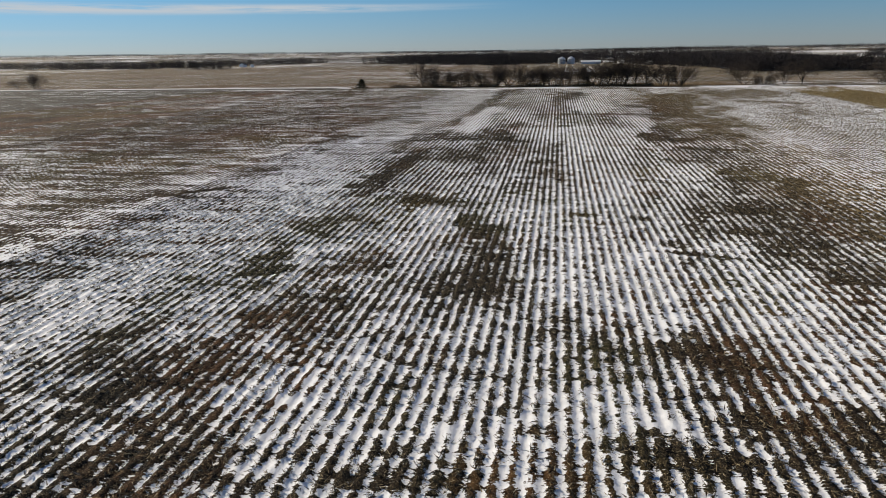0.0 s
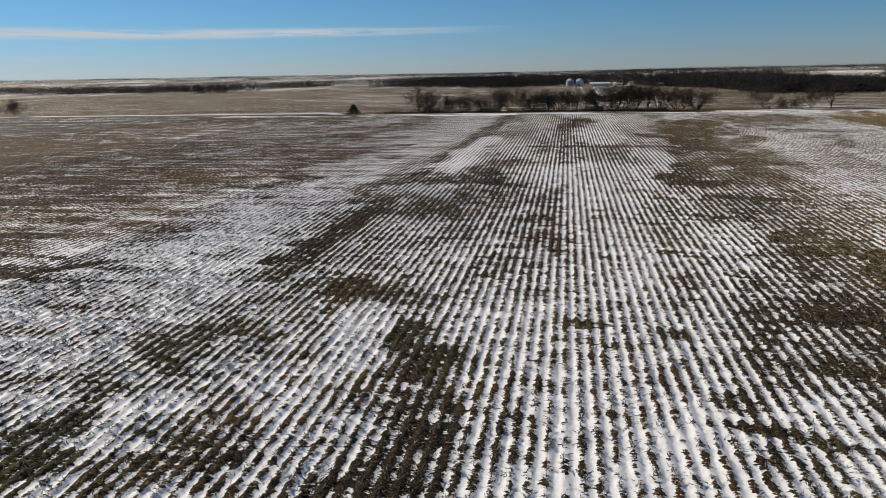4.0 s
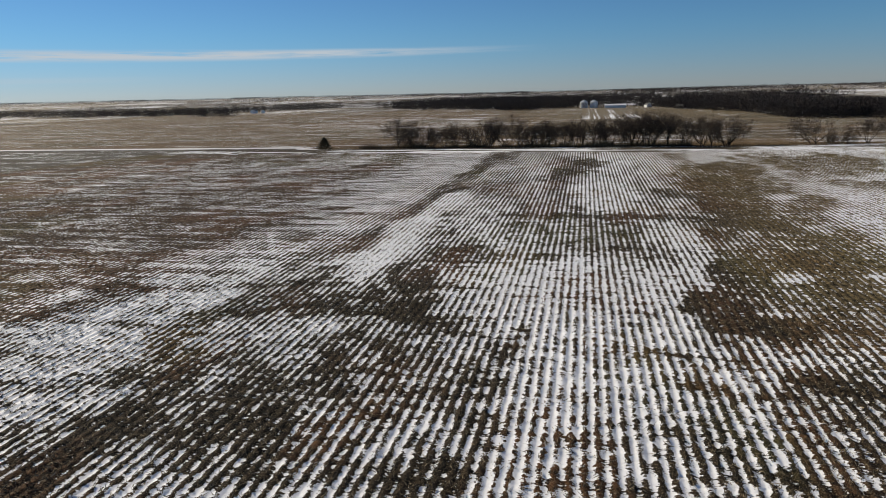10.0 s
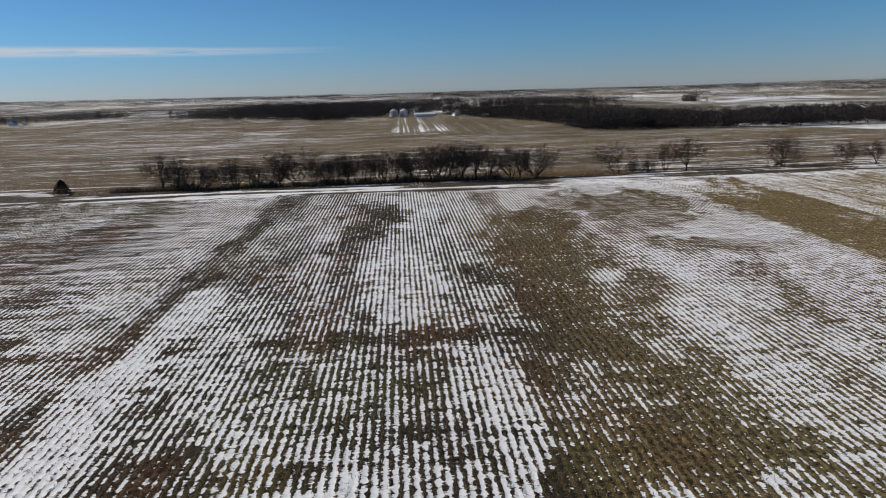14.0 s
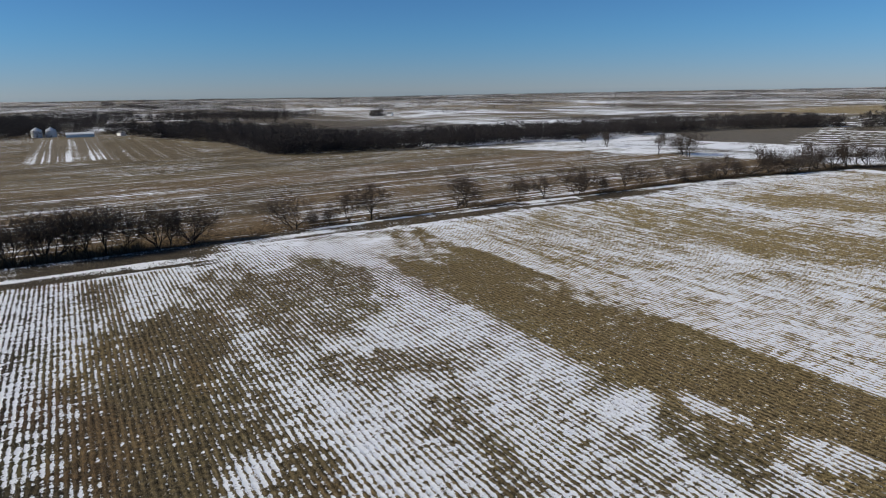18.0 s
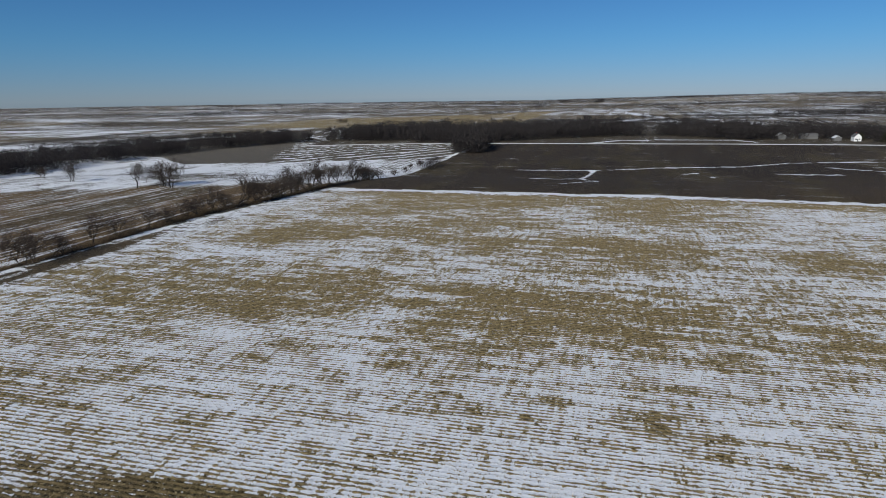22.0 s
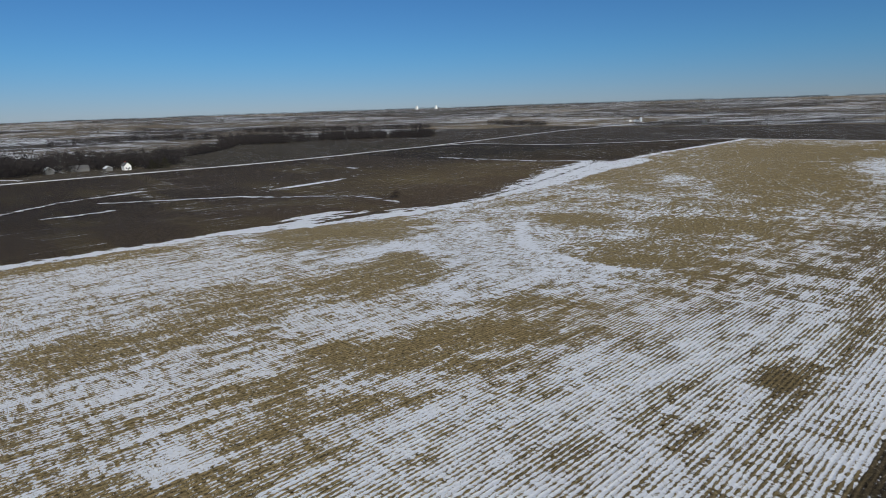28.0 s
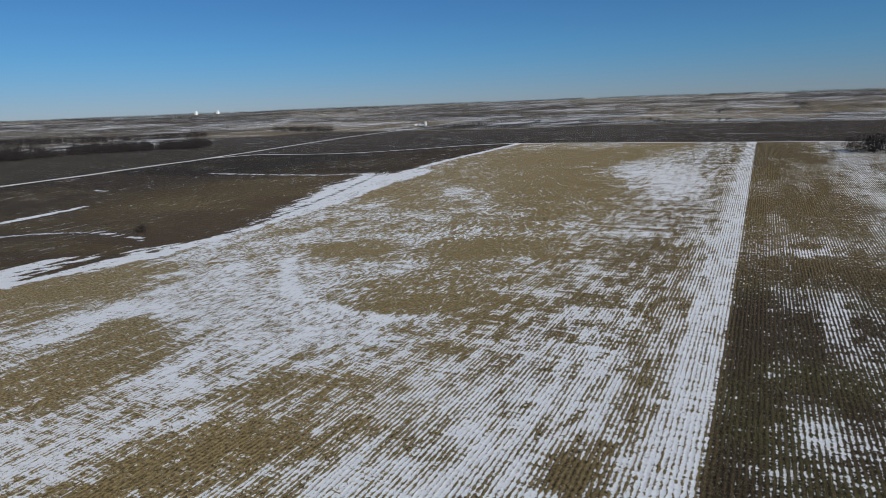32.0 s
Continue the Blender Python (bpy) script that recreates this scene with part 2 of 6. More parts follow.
GROUND = ground_material()
STUBBLE = island_mix("corn_stubble", [(0.02, 0.016, 0.012), (0.055, 0.042, 0.026), (0.14, 0.108, 0.064), (0.40, 0.33, 0.22)])
STRAW = island_mix("straw_stubble", [(0.075, 0.052, 0.022), (0.20, 0.143, 0.062), (0.33, 0.245, 0.115), (0.50, 0.40, 0.22)])
BARK = mottled("bark", (0.018, 0.015, 0.014), (0.055, 0.046, 0.04), 3.0, 0.95, bump=0.02)
TWIG = island_mix("twigs", [(0.03, 0.023, 0.02), (0.062, 0.048, 0.04), (0.11, 0.085, 0.066)])
WOOD_TWIG = island_mix("far_twigs", [(0.015, 0.0135, 0.014), (0.032, 0.028, 0.028), (0.055, 0.048, 0.046)])
BRUSH = island_mix("dead_brush", [(0.05, 0.035, 0.025), (0.11, 0.075, 0.05), (0.2, 0.15, 0.085)])
NEEDLE = island_mix("cedar_needles", [(0.012, 0.018, 0.010), (0.03, 0.035, 0.018), (0.07, 0.045, 0.025)])
GRAVEL = mottled("snowy_gravel", (0.55, 0.52, 0.48), (0.82, 0.82, 0.83), 0.6, 0.9)
WHITE_PAINT = mottled("white_siding", (0.68, 0.68, 0.66), (0.8, 0.8, 0.79), 1.2, 0.6)
ROOF_GREY = mottled("grey_shingles", (0.10, 0.10, 0.105), (0.17, 0.165, 0.16), 2.0, 0.9)
ROOF_SNOW = mottled("snowy_roof", (0.45, 0.46, 0.48), (0.8, 0.81, 0.83), 0.5, 0.9)
GALV = mottled("galvanised_steel", (0.55, 0.57, 0.6), (0.72, 0.74, 0.76), 0.8, 0.45, 0.35)
BARN_RED = mottled("red_barn_boards", (0.16, 0.035, 0.025), (0.24, 0.05, 0.035), 1.0, 0.85)
GLASS_DARK = mottled("dark_window_glass", (0.015, 0.018, 0.022), (0.03, 0.033, 0.04), 1.0, 0.15)

# ---- land ----


def hashed(ix, iy, seed):
    h = (ix.astype(np.int64) * 374761393 + iy.astype(np.int64) * 668265263 + seed * 974634777) & 0xFFFFFFFF
    h = ((h ^ (h >> 13)) * 1274126177) & 0xFFFFFFFF
    return ((h ^ (h >> 16)) & 0xFFFF) / 65535.0


def grainy(x, y, seed=0):
    """Smooth value noise, 0 to 1, one bump a metre."""
    ix, iy = np.floor(x), np.floor(y)
    fx, fy = x - ix, y - iy
    fx, fy = fx * fx * (3 - 2 * fx), fy * fy * (3 - 2 * fy)
    a = hashed(ix, iy, seed) * (1 - fx) + hashed(ix + 1, iy, seed) * fx
    b = hashed(ix, iy + 1, seed) * (1 - fx) + hashed(ix + 1, iy + 1, seed) * fx
    return a * (1 - fy) + b * fy


def cloudy(x, y, seed=0, octaves=4):
    total, amount, size = 0.0, 0.5, 1.0
    for i in range(octaves):
        total = total + amount * grainy(x * size + 17.3 * i, y * size - 9.1 * i, seed + i)
        amount, size = amount * 0.5, size * 2.03
    return total / (1 - 0.5 ** octaves)


def smooth(v, lo, hi):
    f = np.clip((v - lo) / (hi - lo), 0, 1)
    return f * f * (3 - 2 * f)


def ditch_y(x):
    return np.interp(x, [-2000, -400, -90, -60, 50, 100, 140, 180, 220, 260, 300, 350, 450, 540, 640, 800],
                     [345, 300, 291, 292, 289, 290, 290, 287, 286, 282, 273, 266, 264, 264, 246, 244])


def east_x(y):
    return np.interp(y, [-505, -477, -235, -160, -90, -45, -10, 20, 130, 266], [318, 315, 304, 290, 282, 280, 288, 300, 308, 306])


def road_x(y):
    return np.interp(y, [-1209, -759, -468, -349, -240, -165, -84, 40, 248, 420], [789, 712, 637, 611, 604, 610, 622, 627, 622, 600])


def land_z(x, y):
    x, y = np.asarray(x, float), np.asarray(y, float)
    z = 5.5 * smooth(-y, 70, 330) * (1 - smooth(x, 330, 520)) * (1 - smooth(-y, 600, 1400))
    z = z - 6.5 * smooth(x, 318, 430) * (1 - 0.55 * smooth(x, 500, 640)) * smooth(y, -330, -60) * (1 - smooth(y, 300, 700))
    z = z - 5.0 * smooth(y, 300, 570) * (1 - smooth(y, 950, 2200))
    far = smooth(np.hypot(x - 50, y - 60), 650, 1800)
    z = z + far * 6.0 * (cloudy(x / 900, y / 900, 71, 3) - 0.5)
    dip = np.exp(-((y - ditch_y(x) - 1.0) / 3.2) ** 2) * (x > -100) * (1 - smooth(x, 400, 450))
    # low rises on the horizon, highest in the south and the west
    bearing = np.degrees(np.arctan2(x - 50, y - 60))
    rise = np.interp(bearing, [-180, -110, -47, -30, -12, 3, 22, 36, 55, 70, 87, 103, 118, 134, 153, 170, 180],
                     [44, 40, 26, 14, -3, -10, -15, -8, -4, 0, 8, 27, 39, 44, 52, 52, 44])
    z = z + rise * smooth(np.hypot(x - 50, y - 60), 1500, 4800)
    return z - 1.6 * dip


# bare, thin and deep patches of the stubble field: middle x, y and half widths, metres
BARE_SOUTH = [
    (-20.5, 27, 2.2, 4.5), (-16.4, 33, 1.9, 7.5), (-24.5, 31, 1.6, 5),     (246.8, -299.4, 46.3, 132.3), (149.2, -100, 32.8, 13.2), (174, -38.8, 28.4, 16.2), (276.8, -9.3, 13.7, 29.8), (275.4, 11.7, 17.8, 7.9),
    (279, 11.7, 14.1, 9.5), (118.4, 22.2, 5.2, 4.1), (216.4, 22.6, 16.3, 27.6), (6.4, 25.1, 2.6, 0.9), (163.4, 26, 12.3, 13),
    (13.6, 27, 3.3, 2.1), (167.4, 30.3, 10.7, 19.1), (214.1, 31.1, 12.5, 23.9), (-13.7, 39.8, 2.4, 10.1),
    (169, 43.6, 5.7, 26.6), (160.4, 46.2, 9.4, 10.2), (-13.3, 48.4, 3.3, 4.8), (23.5, 48.7, 2.3, 2.4), (-7.2, 52, 2.2, 7),
]
BARE_MIDDLE = [
    (-6.2, 59.6, 1.9, 5.4), (9.8, 63.6, 2.2, 1.4), (-10.4, 66.8, 3.8, 5.8), (-41.4, 67.7, 5.6, 3.8), (197.6, 67.7, 4.1, 5.5),
    (22.3, 70.2, 2.4, 5.7), (158.6, 70.2, 4.2, 6.2), (27, 74.2, 6.6, 11.8), (164.6, 79.4, 5.5, 8.2), (213.8, 83.4, 12, 37.6),
    (-69.6, 86, 12.8, 22), (-21.5, 91.4, 2, 5.5), (1, 100.6, 1.8, 12), (207, 102, 9.5, 11),
    (-21.1, 102.2, 2, 6), (164, 104.2, 11.3, 20.1), (137.8, 105.3, 2.9, 3.4), (160.8, 107.5, 11.8, 22.4),
]
BARE_NORTH = [
    (-19.6, 114.4, 2.2, 6), (-26.8, 114.8, 4.1, 13.8), (-18.1, 120.2, 4.7, 6.1), (27.6, 127.8, 8.1, 11.2),
    (-8.9, 128, 4.5, 1.9), (-11.4, 130.3, 4.8, 3.9), (271.2, 132.5, 19.8, 19), (-52.1, 132.9, 12.3, 15), (219.5, 138.7, 12.8, 22.7),
    (212.6, 140.8, 14.2, 15.8), (218, 141, 11.4, 17.3), (30.2, 141.6, 7.4, 5.8), (-5.6, 142.2, 3.6, 2.8), (165.6, 146.4, 10.5, 18),
    (33.8, 147.4, 12.4, 15.2), (162.6, 152, 12.5, 24.4), (162.7, 159, 16.8, 33.6), (82.6, 163.1, 4.2, 4.5), (82.6, 163.8, 2.9, 3.7),
]
BARE_FAR_NORTH = [
    (31.2, 164.9, 3.5, 13), (-0.6, 165.8, 30.1, 1.8), (293.5, 178.6, 13.6, 71.8), (37.4, 195, 10, 37), (32.7, 195.4, 5.8, 9),
    (165, 203.8, 11.2, 17.6), (280.4, 204.6, 19.2, 29.4), (38.2, 206.5, 6.6, 22.4), (36, 206.6, 7.6, 21.2), (-18.9, 210.6, 2.3, 47.4),
    (223.1, 214.3, 12, 29.8), (37.6, 219.2, 6.4, 13), (58.8, 223.4, 8.2, 24.7), (216.8, 225.4, 10.1, 22.8), (67.4, 225.5, 6.3, 12.8),
    (61.2, 226.6, 10.2, 23.2), (4.3, 226.8, 4.7, 18.4), (165.2, 227, 6.2, 29.6), (3.6, 231.4, 4.4, 19), (58.2, 239.9, 8.8, 15.6),
]
THIN_SOUTH = [
    (81, -126.4, 13.9, 8.4), (85.8, -62.8, 9.2, 10.3), (83.4, -31.8, 4.1, 11), (120.8, -19.4, 4.2, 31), (116.4, -9.3, 2.2, 22.7),
    (89.6, -2.9, 6.1, 6.4), (117.8, 19.9, 3.9, 6.3), (-4.6, 21.4, 4.6, 0.8), (214.2, 25.8, 15.2, 17.9), (8, 33.8, 4.4, 3.4),
    (126.7, 47.8, 4.9, 3.5), (-21, 51, 3.6, 8), (18.3, 59.7, 11.4, 1.9), (17.2, 62, 5.3, 2), (168.1, 62.6, 4.6, 3),
    (172.5, 67.2, 4.7, 4.1), (-18.2, 74.8, 4.6, 11.6), (-5.9, 109.1, 4.7, 5.7), (-10.8, 117.4, 8.9, 2.8), (272.5, 122.2, 21.6, 25.4),
    (130.6, 138, 3.6, 2), (6, 150.1, 3.4, 4),
]
THIN_MIDDLE = [
    (131.2, 150.8, 4.1, 1.3), (130.1, 151.8, 3.6, 2.2), (126, 153.3, 2.8, 0.9), (10.8, 156.5, 4.6, 15.2), (-0.8, 157.6, 3.6, 3.7),
    (115.3, 159.4, 2.6, 1.2), (126.6, 161.4, 4.3, 2.6), (139.6, 163.4, 3.1, 1.1), (60.6, 173, 2.9, 7.6), (137, 173.4, 1.5, 2.6),
    (-50.6, 173.7, 10, 8.1), (-83.9, 174.5, 28.4, 38.2), (114.8, 176.6, 2.5, 2.1), (62, 183.8, 4.9, 4.6), (44.5, 187.9, 5.7, 12.3),
    (65.4, 198.8, 5.5, 3.1), (50.3, 208, 5.9, 6), (-107.7, 210.6, 50.5, 33.3), (-66.8, 221.8, 10.2, 33.1), (6.5, 235.4, 5, 18.2),
    (138, 260.5, 5.4, 8.4),
]
DEEP_SOUTH = [
    (152, -345, 22, 85), (243.8, -205.5, 12.1, 24.4), (197.2, -19.8, 30.2, 31.6), (-13, 27.6, 1.5, 2.8), (-9.5, 28.2, 2.1, 5.6),
    (6.1, 28.2, 3.1, 2.7), (16.4, 35.4, 1.4, 5.3), (-31, 39, 3.9, 10.5), (7, 47.2, 5.8, 8), (16.2, 53.2, 2, 3.7),
    (6.3, 57.6, 3.1, 5.8), (-10.1, 62, 1.5, 5.8), (-1.3, 66.2, 3.8, 2.8), (271.8, 67.4, 17.2, 18.4), (-27, 68, 3.6, 19.9),
    (249.6, 70.9, 18.7, 31), (19.8, 88.2, 4.8, 6.4), (19.2, 92.4, 2.8, 3.2),
]
DEEP_MIDDLE = [
    (8.7, 98.8, 5.3, 13), (170, 105.6, 9.4, 16.2), (-32.8, 106.6, 5.7, 16.2), (-31.5, 110.9, 4.3, 34.8), (150.8, 120.2, 6.1, 3.9),
    (162.4, 125.6, 4, 3.8), (7.3, 127.8, 9.1, 12.8), (7.4, 128.7, 8.2, 16.9), (7.2, 133, 7.4, 6.2), (36.8, 137, 1.1, 1.2),
    (3.4, 142.8, 2.8, 3.6), (19.4, 145.5, 1.1, 13.5), (19.2, 147.7, 1.9, 10.9), (195.8, 155.2, 14.8, 29.2), (-16.9, 157.6, 2.8, 31.7),
    (88.6, 157.9, 3.5, 3), (-16.8, 158.4, 2.2, 29.4), (73, 159.2, 4.6, 2.7),
]
DEEP_NORTH = [
    (-18, 159.6, 1.2, 29.3), (76.2, 160.6, 2.9, 1.9), (190, 166.2, 9.4, 2.8), (121.4, 168.4, 12.3, 35.6), (77.7, 172.4, 3.1, 3.5),
    (47.4, 173.4, 2.5, 22.2), (193.3, 174.4, 13.4, 10.7), (28, 176.4, 4.4, 6.1), (66.7, 184.2, 9.8, 13.3), (79.5, 185.8, 3.3, 7.8),
    (56.4, 191.1, 7, 11.5), (12, 198.9, 5.2, 51), (11.1, 218.2, 5.8, 46.6), (11.1, 234.2, 14, 22.9), (25.8, 244.1, 7.9, 18.1),
    (68.1, 257.9, 37.8, 16.9), (68.6, 261.2, 24.5, 4.6),
]
# further bare and snowy patches: middle x, y, half widths, snow cover
EXTRA_NEAR = [
    (-32.6, 59.7, 5.0, 5.5, 0.66), (-41.7, 67.7, 3.4, 2.3, 0.2), (-21.4, 46.8, 2.4, 2.7, 0.17), (-15.1, 45.1, 2.2, 1.5, 0.17), (-18.2, 48.8, 2.6, 2.7, 0.82),
    (-18.4, 58.2, 3.4, 4.4, 0.22), (-10.1, 61.4, 1.4, 4.6, 0.72), (-5.4, 57.5, 2.3, 3.1, 0.17), (-3.6, 50.0, 1.6, 1.0, 0.17), (-10.6, 69.2, 4.1, 1.7, 0.2),
    (4.8, 59.6, 1.4, 3.8, 0.74), (10.1, 64.0, 1.3, 1.0, 0.4), (26.5, 82.1, 3.6, 11.2, 0.25), (15.7, 60.4, 2.3, 2.1, 0.18), (16.8, 54.4, 2.0, 1.4, 0.72),
    (9.2, 53.2, 2.1, 1.4, 0.76),
]
EXTRA_MIDDLE = [
    (-30.2, 120.9, 5.2, 3.6, 0.72), (-37.8, 133.4, 8.2, 7.7, 0.62), (-16.5, 114.8, 4.6, 2.1, 0.7), (-24.2, 119.0, 3.5, 3.8, 0.15), (-10.0, 122.4, 4.1, 4.5, -0.05),
    (-9.9, 129.5, 3.0, 3.3, -0.05), (-5.8, 139.4, 3.0, 3.5, 0.2), (-4.6, 116.2, 2.3, 1.7, 0.2), (20.4, 127.6, 3.3, 3.5, -0.05), (25.9, 137.7, 4.4, 5.4, -0.05),
    (23.4, 120.8, 5.6, 2.5, -0.05), (28.0, 135.2, 2.7, 2.1, 0.7), (21.7, 123.8, 2.7, 1.2, 0.66), (35.6, 202.0, 8.7, 21.5, 0.02), (20.5, 147.5, 2.6, 10.3, 0.68),
    (9.7, 128.6, 4.2, 9.4, 0.7),
]
EXTRA_FAR = [
    (38.5, 221.2, 3.8, 15.1, -0.05), (33.5, 192.7, 5.4, 8.2, -0.05), (55.3, 229.4, 4.3, 13.8, 0.02), (70.7, 241.6, 6.2, 15.6, 0.08), (59.9, 203.2, 7.3, 3.1, 0.08),
    (38.2, 245.4, 3.4, 9.3, 0.7), (75.4, 209.4, 7.8, 8.8, 0.7), (51.6, 184.0, 3.0, 7.7, 0.68), (42.0, 183.4, 3.0, 3.7, 0.66), (82.4, 163.1, 4.6, 3.7, 0.02),
    (79.6, 174.0, 3.1, 4.0, 0.74), (87.5, 169.6, 1.8, 3.4, 0.76), (85.2, 178.5, 1.7, 4.8, -0.05), (164.2, 216.8, 6.6, 25.2, 0.2),
]
# shallow drifts and blown-off places: middle x, y, half widths, more or less snow
BLOWN_A = [
    (164, -110, 20.8, 43.7, 0.12), (187, -98, 25.5, 42.6, 0.12), (-19, 31, 2.4, 1.5, -0.17), (-16, 32, 2.2, 1.5, 0.22), (-13, 32, 2.1, 1.5, 0.17), (101, 33, 3.2, 7.0, -0.19),
    (5, 35, 1.5, 1.6, -0.14), (8, 35, 1.5, 1.6, 0.17), (-19, 36, 2.8, 2.0, -0.12), (11, 36, 1.6, 1.6, -0.19), (14, 36, 1.7, 1.7, -0.1), (-12, 37, 2.3, 2.1, 0.17),
    (-9, 37, 2.1, 2.1, 0.1), (-5, 38, 1.9, 2.1, -0.12), (2, 39, 1.5, 2.1, -0.12), (5, 39, 1.5, 2.1, -0.1), (-24, 42, 3.8, 2.9, -0.12), (-19, 42, 3.4, 2.9, -0.1),
    (-14, 43, 3.0, 2.9, 0.14),
]
BLOWN_B = [
    (-11, 43, 2.7, 2.9, 0.22), (181, 43, 12.6, 10.0, 0.1), (-7, 44, 2.4, 2.9, -0.14), (116, 44, 4.2, 6.5, 0.1), (18, 48, 2.7, 3.1, 0.12), (123, 49, 4.6, 6.3, 0.1),
    (-40, 54, 6.9, 5.1, 0.17), (182, 55, 11.8, 8.4, 0.12), (-20, 56, 4.7, 5.2, 0.14), (-16, 56, 4.2, 5.2, 0.22), (-10, 57, 3.6, 5.2, 0.1), (12, 60, 3.1, 5.3, 0.14),
    (170, 63, 9.3, 6.7, 0.1), (-47, 73, 10.5, 9.5, 0.17), (-38, 74, 9.0, 9.5, 0.17), (-15, 76, 5.5, 9.5, 0.1), (16, 79, 4.6, 9.5, 0.1), (-20, 83, 3.2, 2.0, 0.22),
    (199, 84, 12.0, 5.4, -0.12),
]
BLOWN_C = [
    (-21, 90, 3.8, 2.7, 0.1), (20, 90, 2.0, 2.2, -0.1), (1, 93, 2.1, 2.8, 0.1), (9, 94, 1.8, 2.9, -0.14), (13, 95, 2.0, 2.9, -0.17), (18, 96, 2.3, 2.9, -0.1),
    (22, 96, 2.5, 2.9, -0.1), (-27, 98, 5.3, 4.0, 0.14), (-15, 99, 4.1, 4.0, -0.12), (-11, 100, 3.8, 4.1, -0.12), (0, 102, 2.7, 4.1, 0.17), (15, 104, 2.6, 4.2, -0.1),
    (-45, 108, 9.0, 6.3, 0.07), (-22, 111, 6.0, 6.4, 0.1), (23, 117, 4.0, 6.4, 0.12), (30, 118, 4.6, 6.5, 0.14), (-50, 119, 17.0, 24.1, 0.07), (137, 124, 7.0, 4.9, 0.1),
    (196, 126, 18.4, 8.0, 0.1),
]
BLOWN_D = [
    (160, 130, 11.0, 5.7, 0.1), (135, 133, 6.8, 4.2, 0.1), (1, 142, 2.8, 3.1, -0.11), (5, 142, 2.5, 3.1, -0.19), (-5, 143, 3.1, 3.2, 0.18), (157, 143, 10.8, 5.2, 0.1),
    (152, 143, 9.9, 5.0, 0.12), (36, 147, 4.1, 3.9, 0.11), (29, 148, 3.7, 3.9, 0.13), (155, 151, 10.6, 5.5, 0.1), (150, 151, 9.8, 5.2, 0.1), (-8, 152, 4.0, 4.4, 0.22),
    (-22, 154, 5.1, 4.7, 0.11), (33, 160, 4.8, 5.8, 0.11), (83, 160, 5.5, 3.4, 0.13), (148, 163, 9.6, 6.3, 0.09), (29, 164, 4.8, 6.6, 0.11), (35, 164, 5.2, 6.5, 0.12),
    (152, 164, 10.4, 6.6, 0.1),
]
BLOWN_E = [
    (-12, 166, 5.2, 6.7, 0.13), (-4, 169, 4.8, 7.3, 0.13), (-30, 169, 7.0, 7.0, 0.07), (-33, 173, 7.7, 7.9, 0.09), (145, 175, 9.3, 7.3, 0.07), (149, 177, 10.2, 7.8, 0.07),
    (42, 185, 7.6, 10.9, 0.06), (34, 186, 6.8, 11.2, 0.1), (37, 189, 3.0, 5.2, 0.06), (44, 197, 13.3, 31.0, 0.03), (-47, 201, 12.1, 14.0, 0.18), (39, 201, 3.7, 7.1, 0.09),
    (-91, 202, 34.7, 39.3, -0.12), (31, 206, 3.2, 7.5, 0.18), (157, 206, 12.4, 11.9, 0.12), (57, 208, 6.0, 9.2, 0.11), (24, 211, 3.1, 7.8, -0.11), (63, 223, 7.7, 12.4, 0.18),
    (56, 228, 7.0, 12.9, 0.13),
]
BLOWN_F = [
    (-6, 241, 9.7, 26.7, 0.13), (34, 243, 4.9, 14.5, -0.13), (-58, 253, 19.9, 30.3, 0.22), (-79, 258, 24.3, 31.9, 0.11),
]
DRIFTS_A = [
    (88, -11, 4.5, 9.3, -0.12), (216, -3, 19.1, 13.6, 0.12), (90, 7, 3.8, 6.9, 0.22), (201, 10, 15.2, 10.7, 0.1), (167, 41, 7.9, 5.4, 0.1), (-16, 45, 2.5, 1.6, 0.12),
    (177, 45, 8.6, 5.1, 0.12), (-13, 46, 2.3, 1.7, -0.12), (-9, 46, 2.0, 1.7, 0.14), (-20, 50, 3.1, 2.2, -0.1), (12, 50, 1.7, 1.8, -0.12), (-12, 51, 2.6, 2.3, 0.17),
    (-9, 52, 2.4, 2.3, 0.12), (-1, 53, 1.8, 2.4, -0.1), (-25, 57, 4.3, 3.3, -0.12), (-15, 58, 3.4, 3.3, -0.1), (-12, 59, 3.1, 3.3, -0.1), (-7, 59, 2.6, 3.3, 0.1),
    (11, 62, 2.3, 3.4, 0.1),
]
DRIFTS_B = [
    (15, 62, 2.6, 3.5, 0.19), (7, 77, 2.8, 6.3, 0.1), (26, 79, 4.6, 6.4, 0.14), (131, 93, 4.8, 6.1, -0.1), (146, 94, 6.8, 7.2, 0.12), (-68, 95, 16.1, 12.7, -0.19),
    (2, 100, 4.2, 12.3, 0.12), (-25, 115, 4.1, 2.5, 0.14), (-9, 117, 3.0, 2.6, 0.1), (9, 119, 2.0, 2.6, -0.1), (13, 120, 2.0, 2.6, -0.12), (18, 120, 2.2, 2.6, -0.1),
    (22, 121, 2.5, 2.7, 0.1), (27, 122, 2.7, 2.7, 0.1), (-25, 123, 4.8, 3.5, 0.14), (-19, 124, 4.3, 3.4, 0.22), (-12, 124, 3.8, 3.5, 0.22), (-8, 125, 3.5, 3.5, 0.22),
    (142, 125, 5.5, 4.4, 0.12),
]
